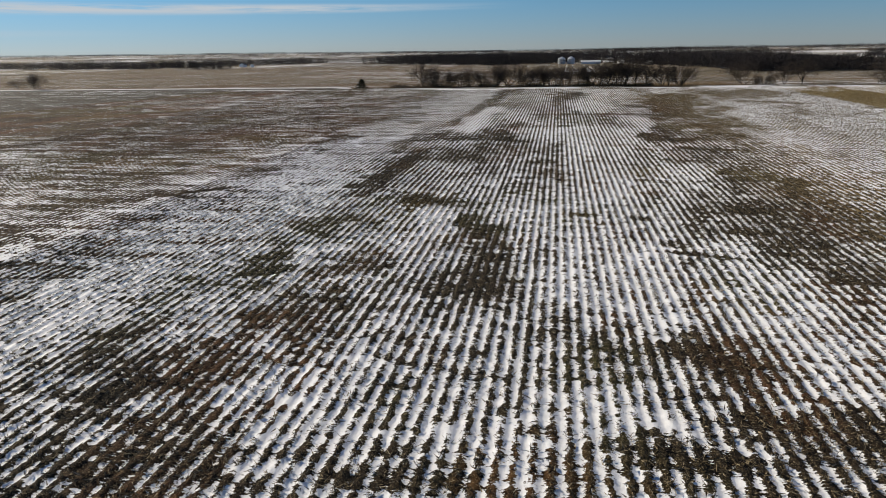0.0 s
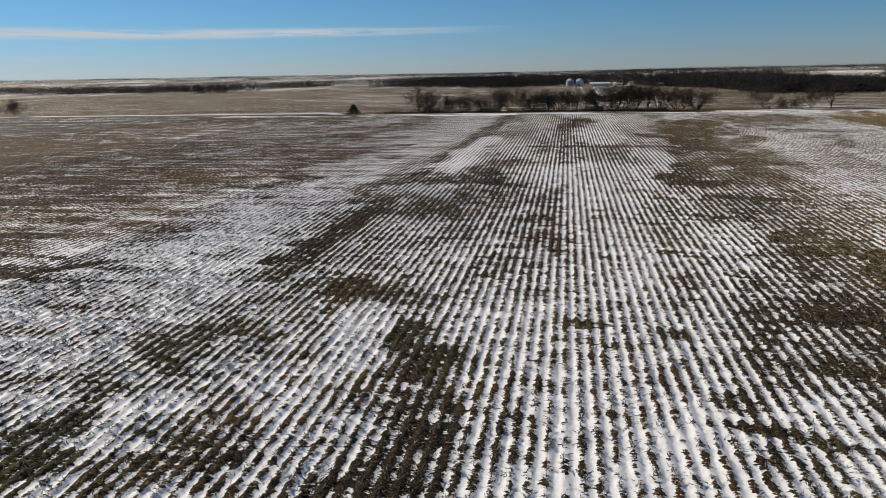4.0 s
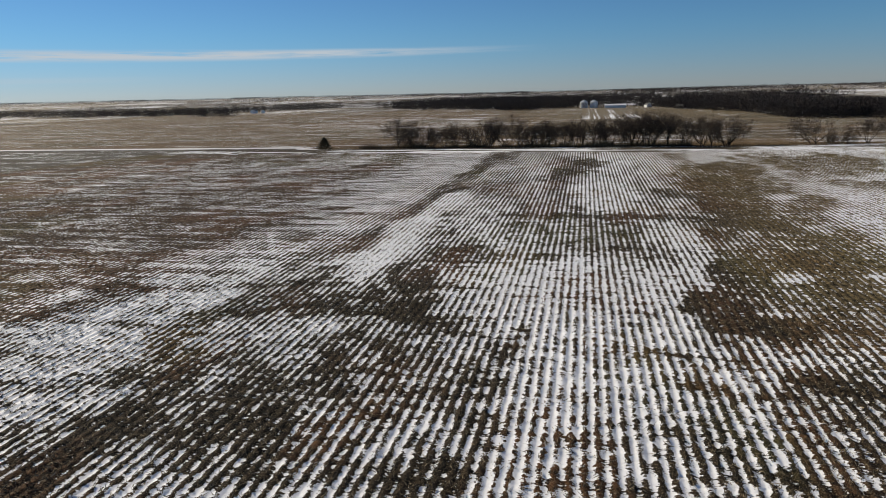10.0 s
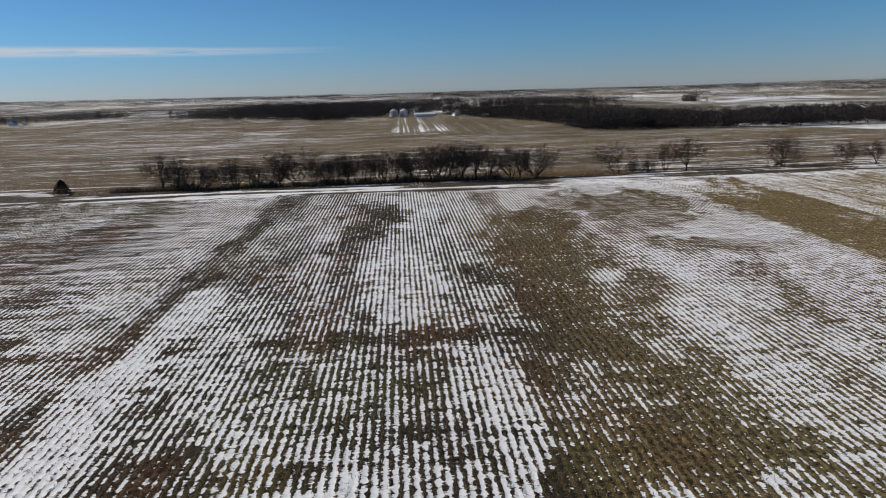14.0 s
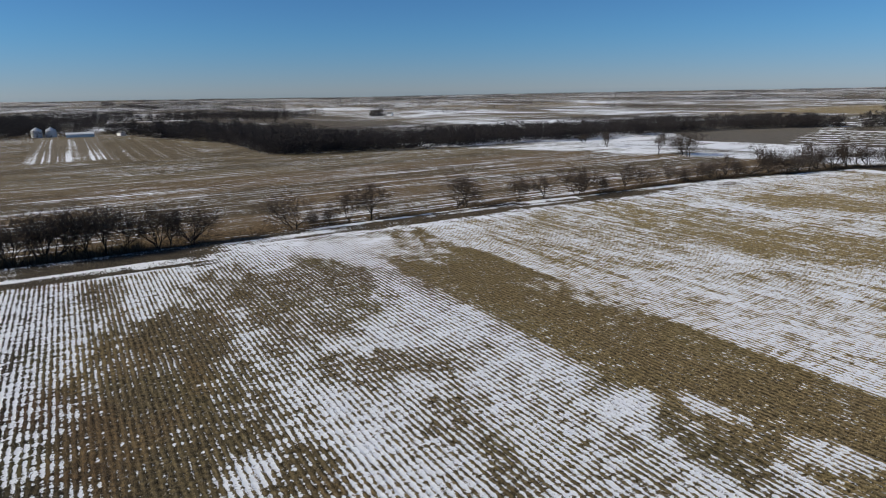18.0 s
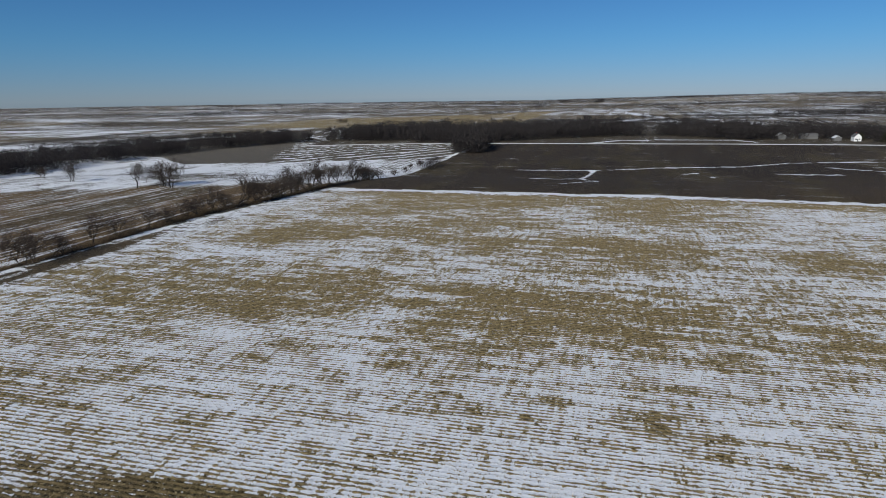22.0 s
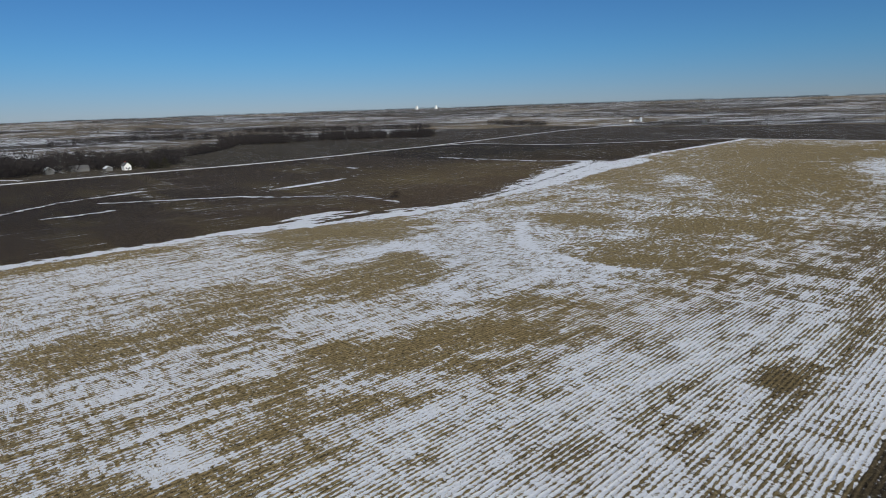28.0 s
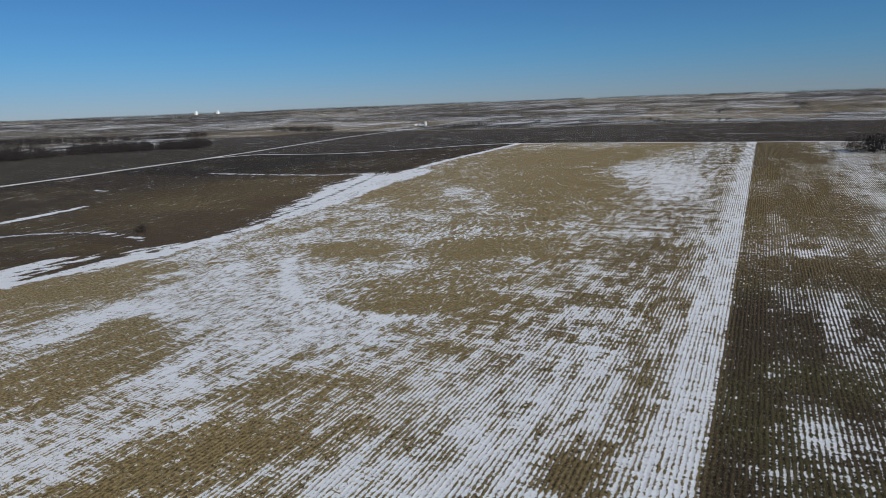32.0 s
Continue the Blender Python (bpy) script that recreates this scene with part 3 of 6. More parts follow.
DRIFTS_C = [
    (19, 128, 2.7, 3.6, 0.1), (25, 129, 3.1, 3.6, 0.1), (2, 137, 3.3, 5.2, -0.12), (147, 140, 5.9, 3.6, 0.12), (-7, 146, 4.9, 7.0, 0.17), (194, 165, 13.1, 7.0, -0.1),
    (207, 167, 15.6, 7.9, -0.12), (52, 168, 4.2, 3.9, 0.12), (78, 169, 6.5, 4.6, -0.1), (39, 173, 3.4, 4.2, 0.17), (32, 176, 3.1, 4.3, 0.17), (199, 178, 13.6, 8.2, -0.1),
    (213, 182, 16.3, 9.5, -0.1), (14, 183, 3.0, 4.8, -0.1), (163, 183, 17.9, 10.3, 0.1), (7, 185, 3.4, 4.9, -0.1), (30, 203, 4.2, 8.4, 0.06), (30, 205, 4.3, 8.8, 0.06),
    (7, 238, 6.2, 14.6, 0.12),
]
# patches as they lie: middle x, y, half width across and along, turn from north in degrees, snow cover
LYING_A = [
    (281.3, 195.4, 22.7, 18.5, 76, 0.14), (282.9, 134.1, 20.8, 12.8, 92, 0.2), (299, 77.9, 25.7, 10.6, 106, 0.14), (269.1, -7.4, 26.3, 15.8, 127, 0.12), (224.5, 50.1, 38.5, 9.9, 121, 0.2),
    (219.7, 12.5, 9.3, 20.8, 131, 0.12), (217.8, 93.6, 25.1, 4.6, 108, 0.16), (217.7, 146.5, 14, 13.8, 89, 0.1), (217.9, 174.6, 7.3, 11.6, 78, 0.15), (174.2, 153.7, 21.1, 6.8, 84, 0.08),
    (165.3, 163.4, 13.2, 7.8, 78, 0.04), (174.8, 135, 14.9, 4.1, 94, 0.18), (156.6, 105, 11.8, 5.6, 113, 0.14), (172.4, 56, 13, 7.6, 130, 0.12), (170.3, 34.3, 15.6, 6.3, 137, 0.16),
]
LYING_B = [
    (150.9, 123.6, 4.1, 4.4, 103, 0.18), (139.2, 83, 4.1, 1.8, 130, 0.25), (131.7, 90.2, 3.7, 2.1, 130, 0.25), (171.4, 77.1, 4.1, 8.8, 123, 0.15), (194, 175.6, 8, 12.2, 75, 0.66),
    (271.3, 75.9, 20.8, 18.6, 108, 0.7), (195.2, 94.8, 14.3, 6.8, 111, 0.64), (197.7, 124.4, 7.5, 4.5, 98, 0.64), (176.9, 131.2, 4.3, 2.6, 96, 0.6), (163.5, 125.1, 3.1, 2.1, 101, 0.66),
    (162.9, 114.6, 2.4, 2.8, 107, 0.66), (153.8, 120.6, 2.2, 3.5, 105, 0.7), (166.5, 95.5, 5.2, 4.3, 116, 0.66), (161.9, 61.2, 11.8, 2.6, 131, 0.68), (144.4, 64.2, 12.4, 9, 136, 0.68),
]
LYING_C = [
    (140.2, 96.3, 7.9, 7.2, 123, 0.66), (143.9, 134.8, 11.3, 3.7, 96, 0.68), (152.3, 148.9, 2.5, 3.5, 86, 0.68), (141.5, 114.5, 7.6, 5.6, 111, 0.68), (127.7, 76.4, 5.9, 7.6, 138, 0.66),
    (218.8, -19.8, 19.3, 24.2, 137, 0.62), (165.2, 157.9, 2.9, 1.6, 81, 0.6), (153.6, 166.2, 2.4, 2.4, 75, 0.66), (166.5, 211.7, 27.7, 10.5, 60, 0.14), (162.8, 157.6, 17.1, 7.7, 81, 0.12),
    (158.2, 143.3, 7.2, 6.6, 87, 0.14), (202.7, 152.3, 16.2, 15.9, 85, 0.3), (161.7, 240.5, 11.6, 8.7, 51, 0.16), (265.9, 220.5, 22.6, 13.5, 70, 0.14), (246.4, 182.6, 30.8, 12, 78, 0.16),
]
LYING_D = [
    (137.3, 256.9, 6.1, 11.1, 40, 0.28), (114.8, 176.3, 1, 2.4, 63, 0.15), (114.2, 159.6, 1, 2.1, 74, 0.2), (131, 149.9, 1, 3.5, 82, 0.2), (127.3, 153.8, 0.8, 2.2, 79, 0.2),
    (117.1, 200.2, 19.9, 12.3, 52, 0.62), (119.2, 151.6, 14.6, 10.5, 80, 0.68), (148.2, 198.7, 25.9, 5.7, 61, 0.66), (191.8, 178.3, 10.5, 9.1, 75, 0.62), (209.2, 213.5, 19.6, 7.4, 66, 0.64),
    (266.3, 16.8, 14.3, 9.8, 118, 0.1), (269.5, -27.1, 19.5, 8.7, 128, 0.15), (216, 30.7, 16.5, 11.1, 123, 0.14), (171.5, 16.6, 11.6, 5.3, 141, 0.12), (170.8, 50.2, 11.9, 5.4, 128, 0.1),
]
LYING_E = [
    (163.5, 32, 8, 6.2, 139, 0.1), (155.5, 21.8, 6.5, 5, 146, 0.12), (154.4, -7, 6.2, 5.1, 153, 0.16), (166.3, -34, 18.1, 7.7, 154, 0.1), (166.2, -92.7, 34.4, 14.8, 161, 0.14),
    (139.8, -95, 15.1, 8.3, 168, 0.14), (280.6, -196.5, 28.2, 42.2, 149, 0.16), (214.4, -232.7, 42.7, 51.4, 161, 0.16), (240, -372, 50.9, 58.1, 163, 0.18), (222.5, -77, 15.2, 15.2, 146, 0.14),
    (141.1, -44.6, 6, 5.7, 164, 0.16), (118, -52, 4.8, 5.6, 173, 0.2), (120.9, 23.1, 2.8, 3.8, 164, 0.08), (118.2, 15.1, 2.8, 2.7, 167, 0.28), (187.2, -2.6, 17.8, 12.4, 141, 0.64),
]
LYING_F = [
    (165.5, 3.2, 9, 4.9, 147, 0.64), (139.4, 12.9, 10.8, 11.3, 156, 0.66), (139.4, 31.9, 10.8, 6.6, 151, 0.68), (129.1, -10.1, 9.2, 12.5, 165, 0.62), (193.9, 50.6, 12.7, 8.5, 121, 0.66),
    (160, 45, 3.3, 1.9, 135, 0.66), (181.2, 34.2, 10.7, 4.6, 131, 0.62), (144.2, -252.6, 14.6, 58.3, 173, 0.9), (167.2, -286.1, 11.1, 44.4, 170, 0.7), (239.7, -191.2, 7.2, 14.7, 155, 0.6),
    (218.7, -17.6, 14.1, 11.5, 136, 0.62), (91.2, 0.8, 3.6, 4.8, -177, 0.62), (85.8, -51, 2.8, 20, -176, 0.52), (98, 12.7, 3.9, 1.2, 180, 0.5), (87.6, -112, 8.9, 5.9, -178, 0.5),
]
LYING_G = [
    (33.3, 215.4, 5.8, 7.4, 7, 0.12), (35.7, 198.7, 4.1, 12.1, 10, 0.04), (33.4, 189.3, 5, 4.5, 10, 0.08), (69.3, 240, 7.6, 11.3, 21, 0.22), (58.6, 233.6, 4.9, 10.6, 18, 0.2),
    (62.4, 216.6, 5.3, 6.3, 22, 0.26), (31.9, 251.9, 3.4, 7.8, 5, 0.25), (45.5, 182, 4.4, 6.7, 20, 0.28), (35, 173.6, 1.9, 6.2, 14, 0.25), (22.5, 190.6, 3.6, 3.5, 1, 0.28),
    (29.4, 169, 2.7, 1.9, 9, 0.32), (8, 236.3, 3.9, 7.2, -6, 0.26), (4.8, 216.5, 4.6, 2.5, -9, 0.2), (-18.3, 245.7, 4.2, 9.8, -17, 0.3), (81.5, 180.6, 3.2, 3, 43, 0.08),
]
LYING_H = [
    (83, 172, 1.6, 4.2, 47, 0.1), (81.7, 165.3, 2.1, 3.6, 50, 0.1), (72.1, 161.9, 1.9, 1.3, 47, 0.16), (57.1, 166.8, 1.9, 1.6, 35, 0.28), (60.8, 177.5, 4.4, 3.1, 32, 0.3),
    (65.2, 197.6, 3.6, 2.7, 28, 0.28), (41.3, 185.7, 2.8, 2.6, 16, 0.74), (32.8, 179, 2.2, 3.4, 11, 0.7), (22.8, 181.3, 2.6, 2.9, 2, 0.66), (55.9, 187.7, 4.9, 5.8, 26, 0.7),
    (56.9, 173.5, 3.2, 6, 31, 0.66), (78.6, 185.5, 4, 3.2, 39, 0.74), (82.3, 175.3, 3, 3.4, 45, 0.8), (66.2, 209.1, 5.9, 6.8, 26, 0.68), (72.7, 159.4, 3.5, 3.5, 49, 0.7),
]
LYING_I = [
    (49, 193.6, 3.1, 7.3, 20, 0.6), (48.1, 268.9, 7.6, 6.4, 10, 0.85), (76.6, 266.6, 15.7, 4.8, 20, 0.88), (16, 253.3, 8.8, 11.4, -2, 0.68), (10.2, 208.4, 5.4, 6.4, -6, 0.58),
    (8.3, 238.3, 3.2, 12.4, -1, 0.15), (-10.8, 195.1, 4.5, 9.9, -11, 0.28), (-1.6, 156.5, 2.3, 3.4, -9, 0.2), (-7.6, 142.6, 2.4, 1.9, -17, 0.18), (2.9, 141.1, 2.7, 1.7, -7, 0.34),
    (14.9, 144.9, 2.6, 4.7, 5, 0.32), (33.7, 159.2, 3.4, 5.9, 18, 0.08), (39.4, 213.4, 4.8, 22.5, 13, 0.05), (27.7, 162.7, 3.2, 4.4, 13, 0.26), (22.7, 156.9, 1.7, 2.7, 10, 0.12),
]
LYING_J = [
    (24.9, 137.5, 3.5, 4.6, 16, 0.03), (33.1, 141.7, 5.1, 3.3, 23, 0.05), (32.4, 131.9, 3.4, 3.8, 26, 0.05), (21.9, 129.8, 2.1, 2.2, 15, 0.04), (40.5, 142.7, 2.5, 2.8, 28, 0.08),
    (-9.8, 130.5, 2.7, 2.6, -24, 0.16), (-39.8, 167.3, 8.7, 1.6, -31, 0.05), (-63.5, 216.6, 11.7, 5.5, -29, 0.12), (-63.1, 189.2, 9.8, 7.4, -35, 0.1), (-45, 159.4, 4, 3.8, -37, 0.2),
    (-16, 181.1, 2.8, 7.7, -15, 0.85), (-17.6, 156, 3.3, 6.2, -21, 0.8), (-18.8, 137.8, 3.9, 3.7, -29, 0.78), (9.8, 134.7, 2.4, 4, 0, 0.74), (19.5, 136.7, 0.7, 2.3, 11, 0.75),
]
LYING_K = [
    (19.6, 131.2, 0.7, 1.7, 12, 0.75), (29.7, 136.4, 1, 1.2, 21, 0.72), (37, 137, 0.8, 1.2, 28, 0.72), (20.1, 155.7, 2.2, 3.9, 8, 0.68), (48.2, 169.7, 4.7, 11.2, 25, 0.66),
    (45.9, 152.7, 3, 4.9, 28, 0.66), (-5.7, 136.2, 2.5, 1.5, -17, 0.64), (29, 155.5, 1.6, 1.7, 15, 0.66), (34.1, 155.1, 2.1, 1.3, 19, 0.58), (13.6, 196.8, 4.2, 20, 2, 0.66),
    (-8.3, 177.6, 3.8, 4.7, -11, 0.6), (-29.9, 154.3, 4.9, 6.1, -30, 0.58), (-19.1, 26.8, 3.6, 1.2, -40, 0.08), (-4.5, 45.9, 3.3, 5, -8, 0.22), (10.1, 34.6, 2.8, 1.7, 14, 0.2),
]
LYING_L = [
    (17.2, 64.5, 2.9, 7.6, 14, 0.42), (21.1, 55.3, 2.7, 3.9, 19, 0.26), (-67.5, 81.3, 11, 14.3, -41, 0.06), (-50.6, 67.1, 9.6, 2.5, -39, 0.02), (-16.1, 48.3, 2.6, 1.7, -21, 0.3),
    (-19.8, 41.5, 1.9, 1.4, -29, 0.3), (-10, 61.4, 2.4, 5.2, -11, 0.8), (-14.7, 26.8, 1.1, 1.1, -33, 0.82), (7.7, 70, 3, 22.5, 5, 0.7), (7.9, 39, 1.9, 2.3, 9, 0.72),
    (17, 39.8, 1.5, 4.3, 21, 0.74), (2.3, 28.6, 5.7, 1.2, 0, 0.68), (-6.3, 59.4, 1.5, 3.8, -13, 0.16), (-45.8, 68.5, 9.6, 0.9, -43, -0.1), (-13.8, 68.9, 2.7, 1.5, -18, 0.1),
]
LYING_M = [
    (-7.8, 68.1, 3.9, 0.8, -12, 0.08), (-3.3, 53.8, 1.5, 2.4, -10, 0.2), (-8.9, 52.9, 1.8, 1.9, -19, 0.28), (-17.4, 112.9, 2.4, 15.3, -12, 0.28), (4.7, 64.6, 1.7, 0.8, 2, 0.18),
    (10.1, 63.7, 1.2, 1.1, 8, 0.2), (21.6, 67.9, 2.6, 1.7, 20, 0.1), (19.4, 59.9, 2.7, 1.3, 20, 0.12), (29.9, 80.8, 1.7, 6.8, 22, 0.1), (14.4, 52.1, 3.6, 0.5, 17, 0.18),
    (-7, 48.1, 1.6, 0.9, -18, 0.28), (-21.8, 43.8, 2.1, 1.2, -43, 0.06), (-21.3, 47.1, 1.7, 0.9, -39, 0.18), (-66.5, 99.7, 12.6, 10.3, -40, 0.06), (-13.8, 41.1, 1.3, 0.9, -35, 0.06),
]
LYING_N = [
    (-5.8, 42.8, 1.7, 1, -19, 0.28), (11.9, 55.1, 1.4, 1.1, 12, 0.34), (-23.4, 58.9, 2.3, 1.9, -32, 0.3), (-9.4, 65.3, 1.9, 1, -15, 0.92), (-10.4, 59.6, 1.4, 2.7, -18, 0.72),
    (-20.3, 50.5, 0.9, 1.5, -35, 0.95), (-18.3, 43.3, 0.7, 0.6, -39, 0.95), (-15.3, 42.9, 1.2, 0.4, -35, 0.85), (-11.2, 50.8, 0.9, 0.8, -23, 0.85), (7, 96.8, 3.5, 15.2, 3, 0.68),
    (7.3, 47.4, 1.1, 2.3, 7, 0.72), (16, 54.4, 1.1, 1.7, 18, 0.78), (19, 89.7, 3.2, 2.8, 12, 0.66), (4.7, 52.4, 1.6, 3.1, 2, 0.7), (-30.2, 53.4, 2.9, 4.5, -42, 0.58),
]
LYING_O = [
    (-31.8, 61.3, 3, 2.9, -38, 0.72), (-36.8, 97.7, 7.9, 7.9, -26, 0.62), (16.4, 48.7, 1.1, 1.7, 22, 0.74), (-20.3, 112.7, 2.1, 2.3, -21, 0.15), (-20.3, 98.7, 1.9, 2, -26, 0.12),
    (-20.9, 90.2, 2.1, 1.6, -31, 0.1), (-22.8, 82.7, 2.2, 1.3, -37, 0.1), (-23.3, 76.5, 2.1, 1.1, -43, 0.06), (-10.5, 98.5, 1.4, 4, -17, 0.25), (-9, 109.3, 3.2, 2.8, -13, 0.24),
    (-0.2, 95.5, 2.3, 2, -7, 0.28), (-14.2, 71.5, 2.6, 1.3, -37, 0.08), (2.3, 84.3, 0.6, 3.8, -6, 0.28), (0.3, 77.8, 1.1, 1.4, -10, 0.28), (20, 98, 2.3, 0.9, 14, 0.16),
]
LYING_P = [
    (17.8, 108.2, 4, 0.9, 10, 0.16), (27.6, 109.3, 4.4, 1.4, 18, 0.16), (24.6, 134.7, 3.2, 7.4, 12, 0.1), (33.2, 181.5, 5.3, 25.1, 11, 0.08), (24, 89.7, 0.9, 3.2, 22, 0.12),
    (-7.6, 140.5, 4.7, 4.5, -8, 0.24), (13.5, 82.9, 1.7, 0.5, 11, 0.26), (-62.6, 117.7, 9.2, 6.7, -43, 0.03), (-84.5, 163.3, 17.3, 19.4, -37, 0.15), (-6.3, 78.6, 1.1, 1.9, -20, 0.86),
    (-4.6, 84.5, 1.7, 1.3, -15, 0.7), (7.4, 86.5, 1.9, 2.8, 2, 0.7), (8.7, 130.4, 3.9, 8.6, 2, 0.68), (19.2, 93.5, 2.4, 1.6, 15, 0.74), (18.4, 79.2, 1.2, 1.4, 19, 0.8),
]
LYING_Q = [
    (-12.4, 88.1, 2.3, 1.7, -23, 0.64), (-20, 71.9, 1.4, 0.6, -44, 0.75), (6.5, 105.4, 3.6, 4.3, 0, 0.68), (-34.3, 94, 5.8, 4.2, -39, 0.68), (-31, 107, 5.1, 3.9, -31, 0.64),
    (-8.7, 162.9, 3.8, 8.2, -7, 0.66), (16.2, 86.9, 1.2, 2.1, 13, 0.68), (-9.9, 126.3, 2.6, 1.6, -17, 0.12), (-12.2, 120.1, 3.8, 0.9, -21, 0.1), (-5.6, 118.6, 2.2, 0.8, -15, 0.08),
    (-12.3, 113.1, 2.5, 1.4, -24, 0.24), (-6.7, 109.3, 2.8, 0.9, -20, 0.18), (-20.9, 118.8, 3.9, 1.1, -29, 0.12), (-6.4, 143, 1.9, 2.5, -11, 0.16), (20.1, 123.8, 3.6, 2.1, 12, 0.08),
]
LYING_R = [
    (24.4, 121, 2.6, 1.9, 16, 0.06), (33.6, 141.6, 4.4, 6.2, 19, 0.05), (23.1, 138.1, 2, 5, 12, 0.12), (34.2, 202.5, 5.7, 17.9, 11, 0.06), (23.2, 110.6, 2.4, 0.8, 19, 0.12),
    (14.4, 113.7, 3.1, 0.3, 7, 0.1), (-41.9, 118.6, 4.9, 0.9, -44, 0.02), (-21.5, 107.8, 3, 2, -36, 0.18), (23.9, 187.4, 4.3, 4.6, 7, 0.18), (-17.4, 150.6, 2.8, 6.4, -17, 0.85),
    (-18, 136.8, 1.9, 2.8, -21, 0.85), (7.3, 108.8, 2.9, 3, -2, 0.74), (9.3, 128.2, 3.6, 6.3, 1, 0.68), (-34.4, 109.7, 3.6, 4.2, -45, 0.72), (-31.4, 117.3, 3, 2.2, -38, 0.74),
]
LYING_S = [
    (19.7, 137.7, 0.8, 5.2, 9, 0.72), (15.9, 118.7, 0.8, 2.8, 8, 0.7), (22.1, 113.3, 2.2, 0.7, 16, 0.76), (26.3, 114.1, 0.9, 0.9, 21, 0.8), (29.3, 135.9, 2.1, 1.3, 17, 0.6),
    (18.2, 108.5, 0.9, 1.8, 13, 0.7), (-18.9, 115.4, 2.7, 2, -29, 0.6), (9.2, 194.6, 4.7, 16.4, 0, 0.66), (-25.7, 100.1, 1.7, 2.1, -46, 0.7), (-20.7, 112.8, 4.8, 4.1, -35, 0.62),
    (-15.1, 115.4, 2.4, 2.6, -28, 0.68), (-9, 110, 1.4, 3.7, -24, 0.52), (-14.2, 108.9, 2.3, 2.3, -31, 0.56), (-8.8, 49.9, 2.8, 3.6, -22, 0.6), (-11.1, 64.1, 1.9, 2.8, -18, 0.75),
]
LYING_T = [
    (0.3, 49.7, 1.8, 2.3, -6, 0.5), (-14.6, 56.3, 2.1, 2.4, -26, 0.55), (111.3, 144.8, 7.5, 5.9, 84, 0.74), (116.6, 164.7, 7.2, 4.9, 71, 0.7),
]
LYING = LYING_A + LYING_B + LYING_C + LYING_D + LYING_E + LYING_F + LYING_G + LYING_H + LYING_I + LYING_J + LYING_K + LYING_L + LYING_M + LYING_N + LYING_O + LYING_P + LYING_Q + LYING_R + LYING_S + LYING_T
# melt rills that keep their snow in the ploughed field
RILLS = [
    [(350, 165), (380, 149), (391, 156), (402, 158), (446, 153)],
    [(446, 200), (450, 153), (468, 117), (483, 63), (509, 30), (520, -20)],
    [(397, 185), (394, 170), (402, 158)],
    [(483, 13), (441, -50), (399, -70), (350, -70), (310, -62)],
    [(424, 84), (428, 90)],
    [(330, -244), (360, -240), (420, -252), (489, -265)],
    [(446, 50), (447, 19)], [(440, 101), (446, 92)], [(500, -180), (516, -184)],
]


def near_line(x, y, points):
    best = np.full(np.shape(x), 1e9)
    for (ax, ay), (bx, by) in zip(points, points[1:]):
        dx, dy = bx - ax, by - ay
        k = np.clip(((x - ax) * dx + (y - ay) * dy) / (dx * dx + dy * dy), 0, 1)
        best = np.minimum(best, np.hypot(x - ax - k * dx, y - ay - k * dy))
    return best


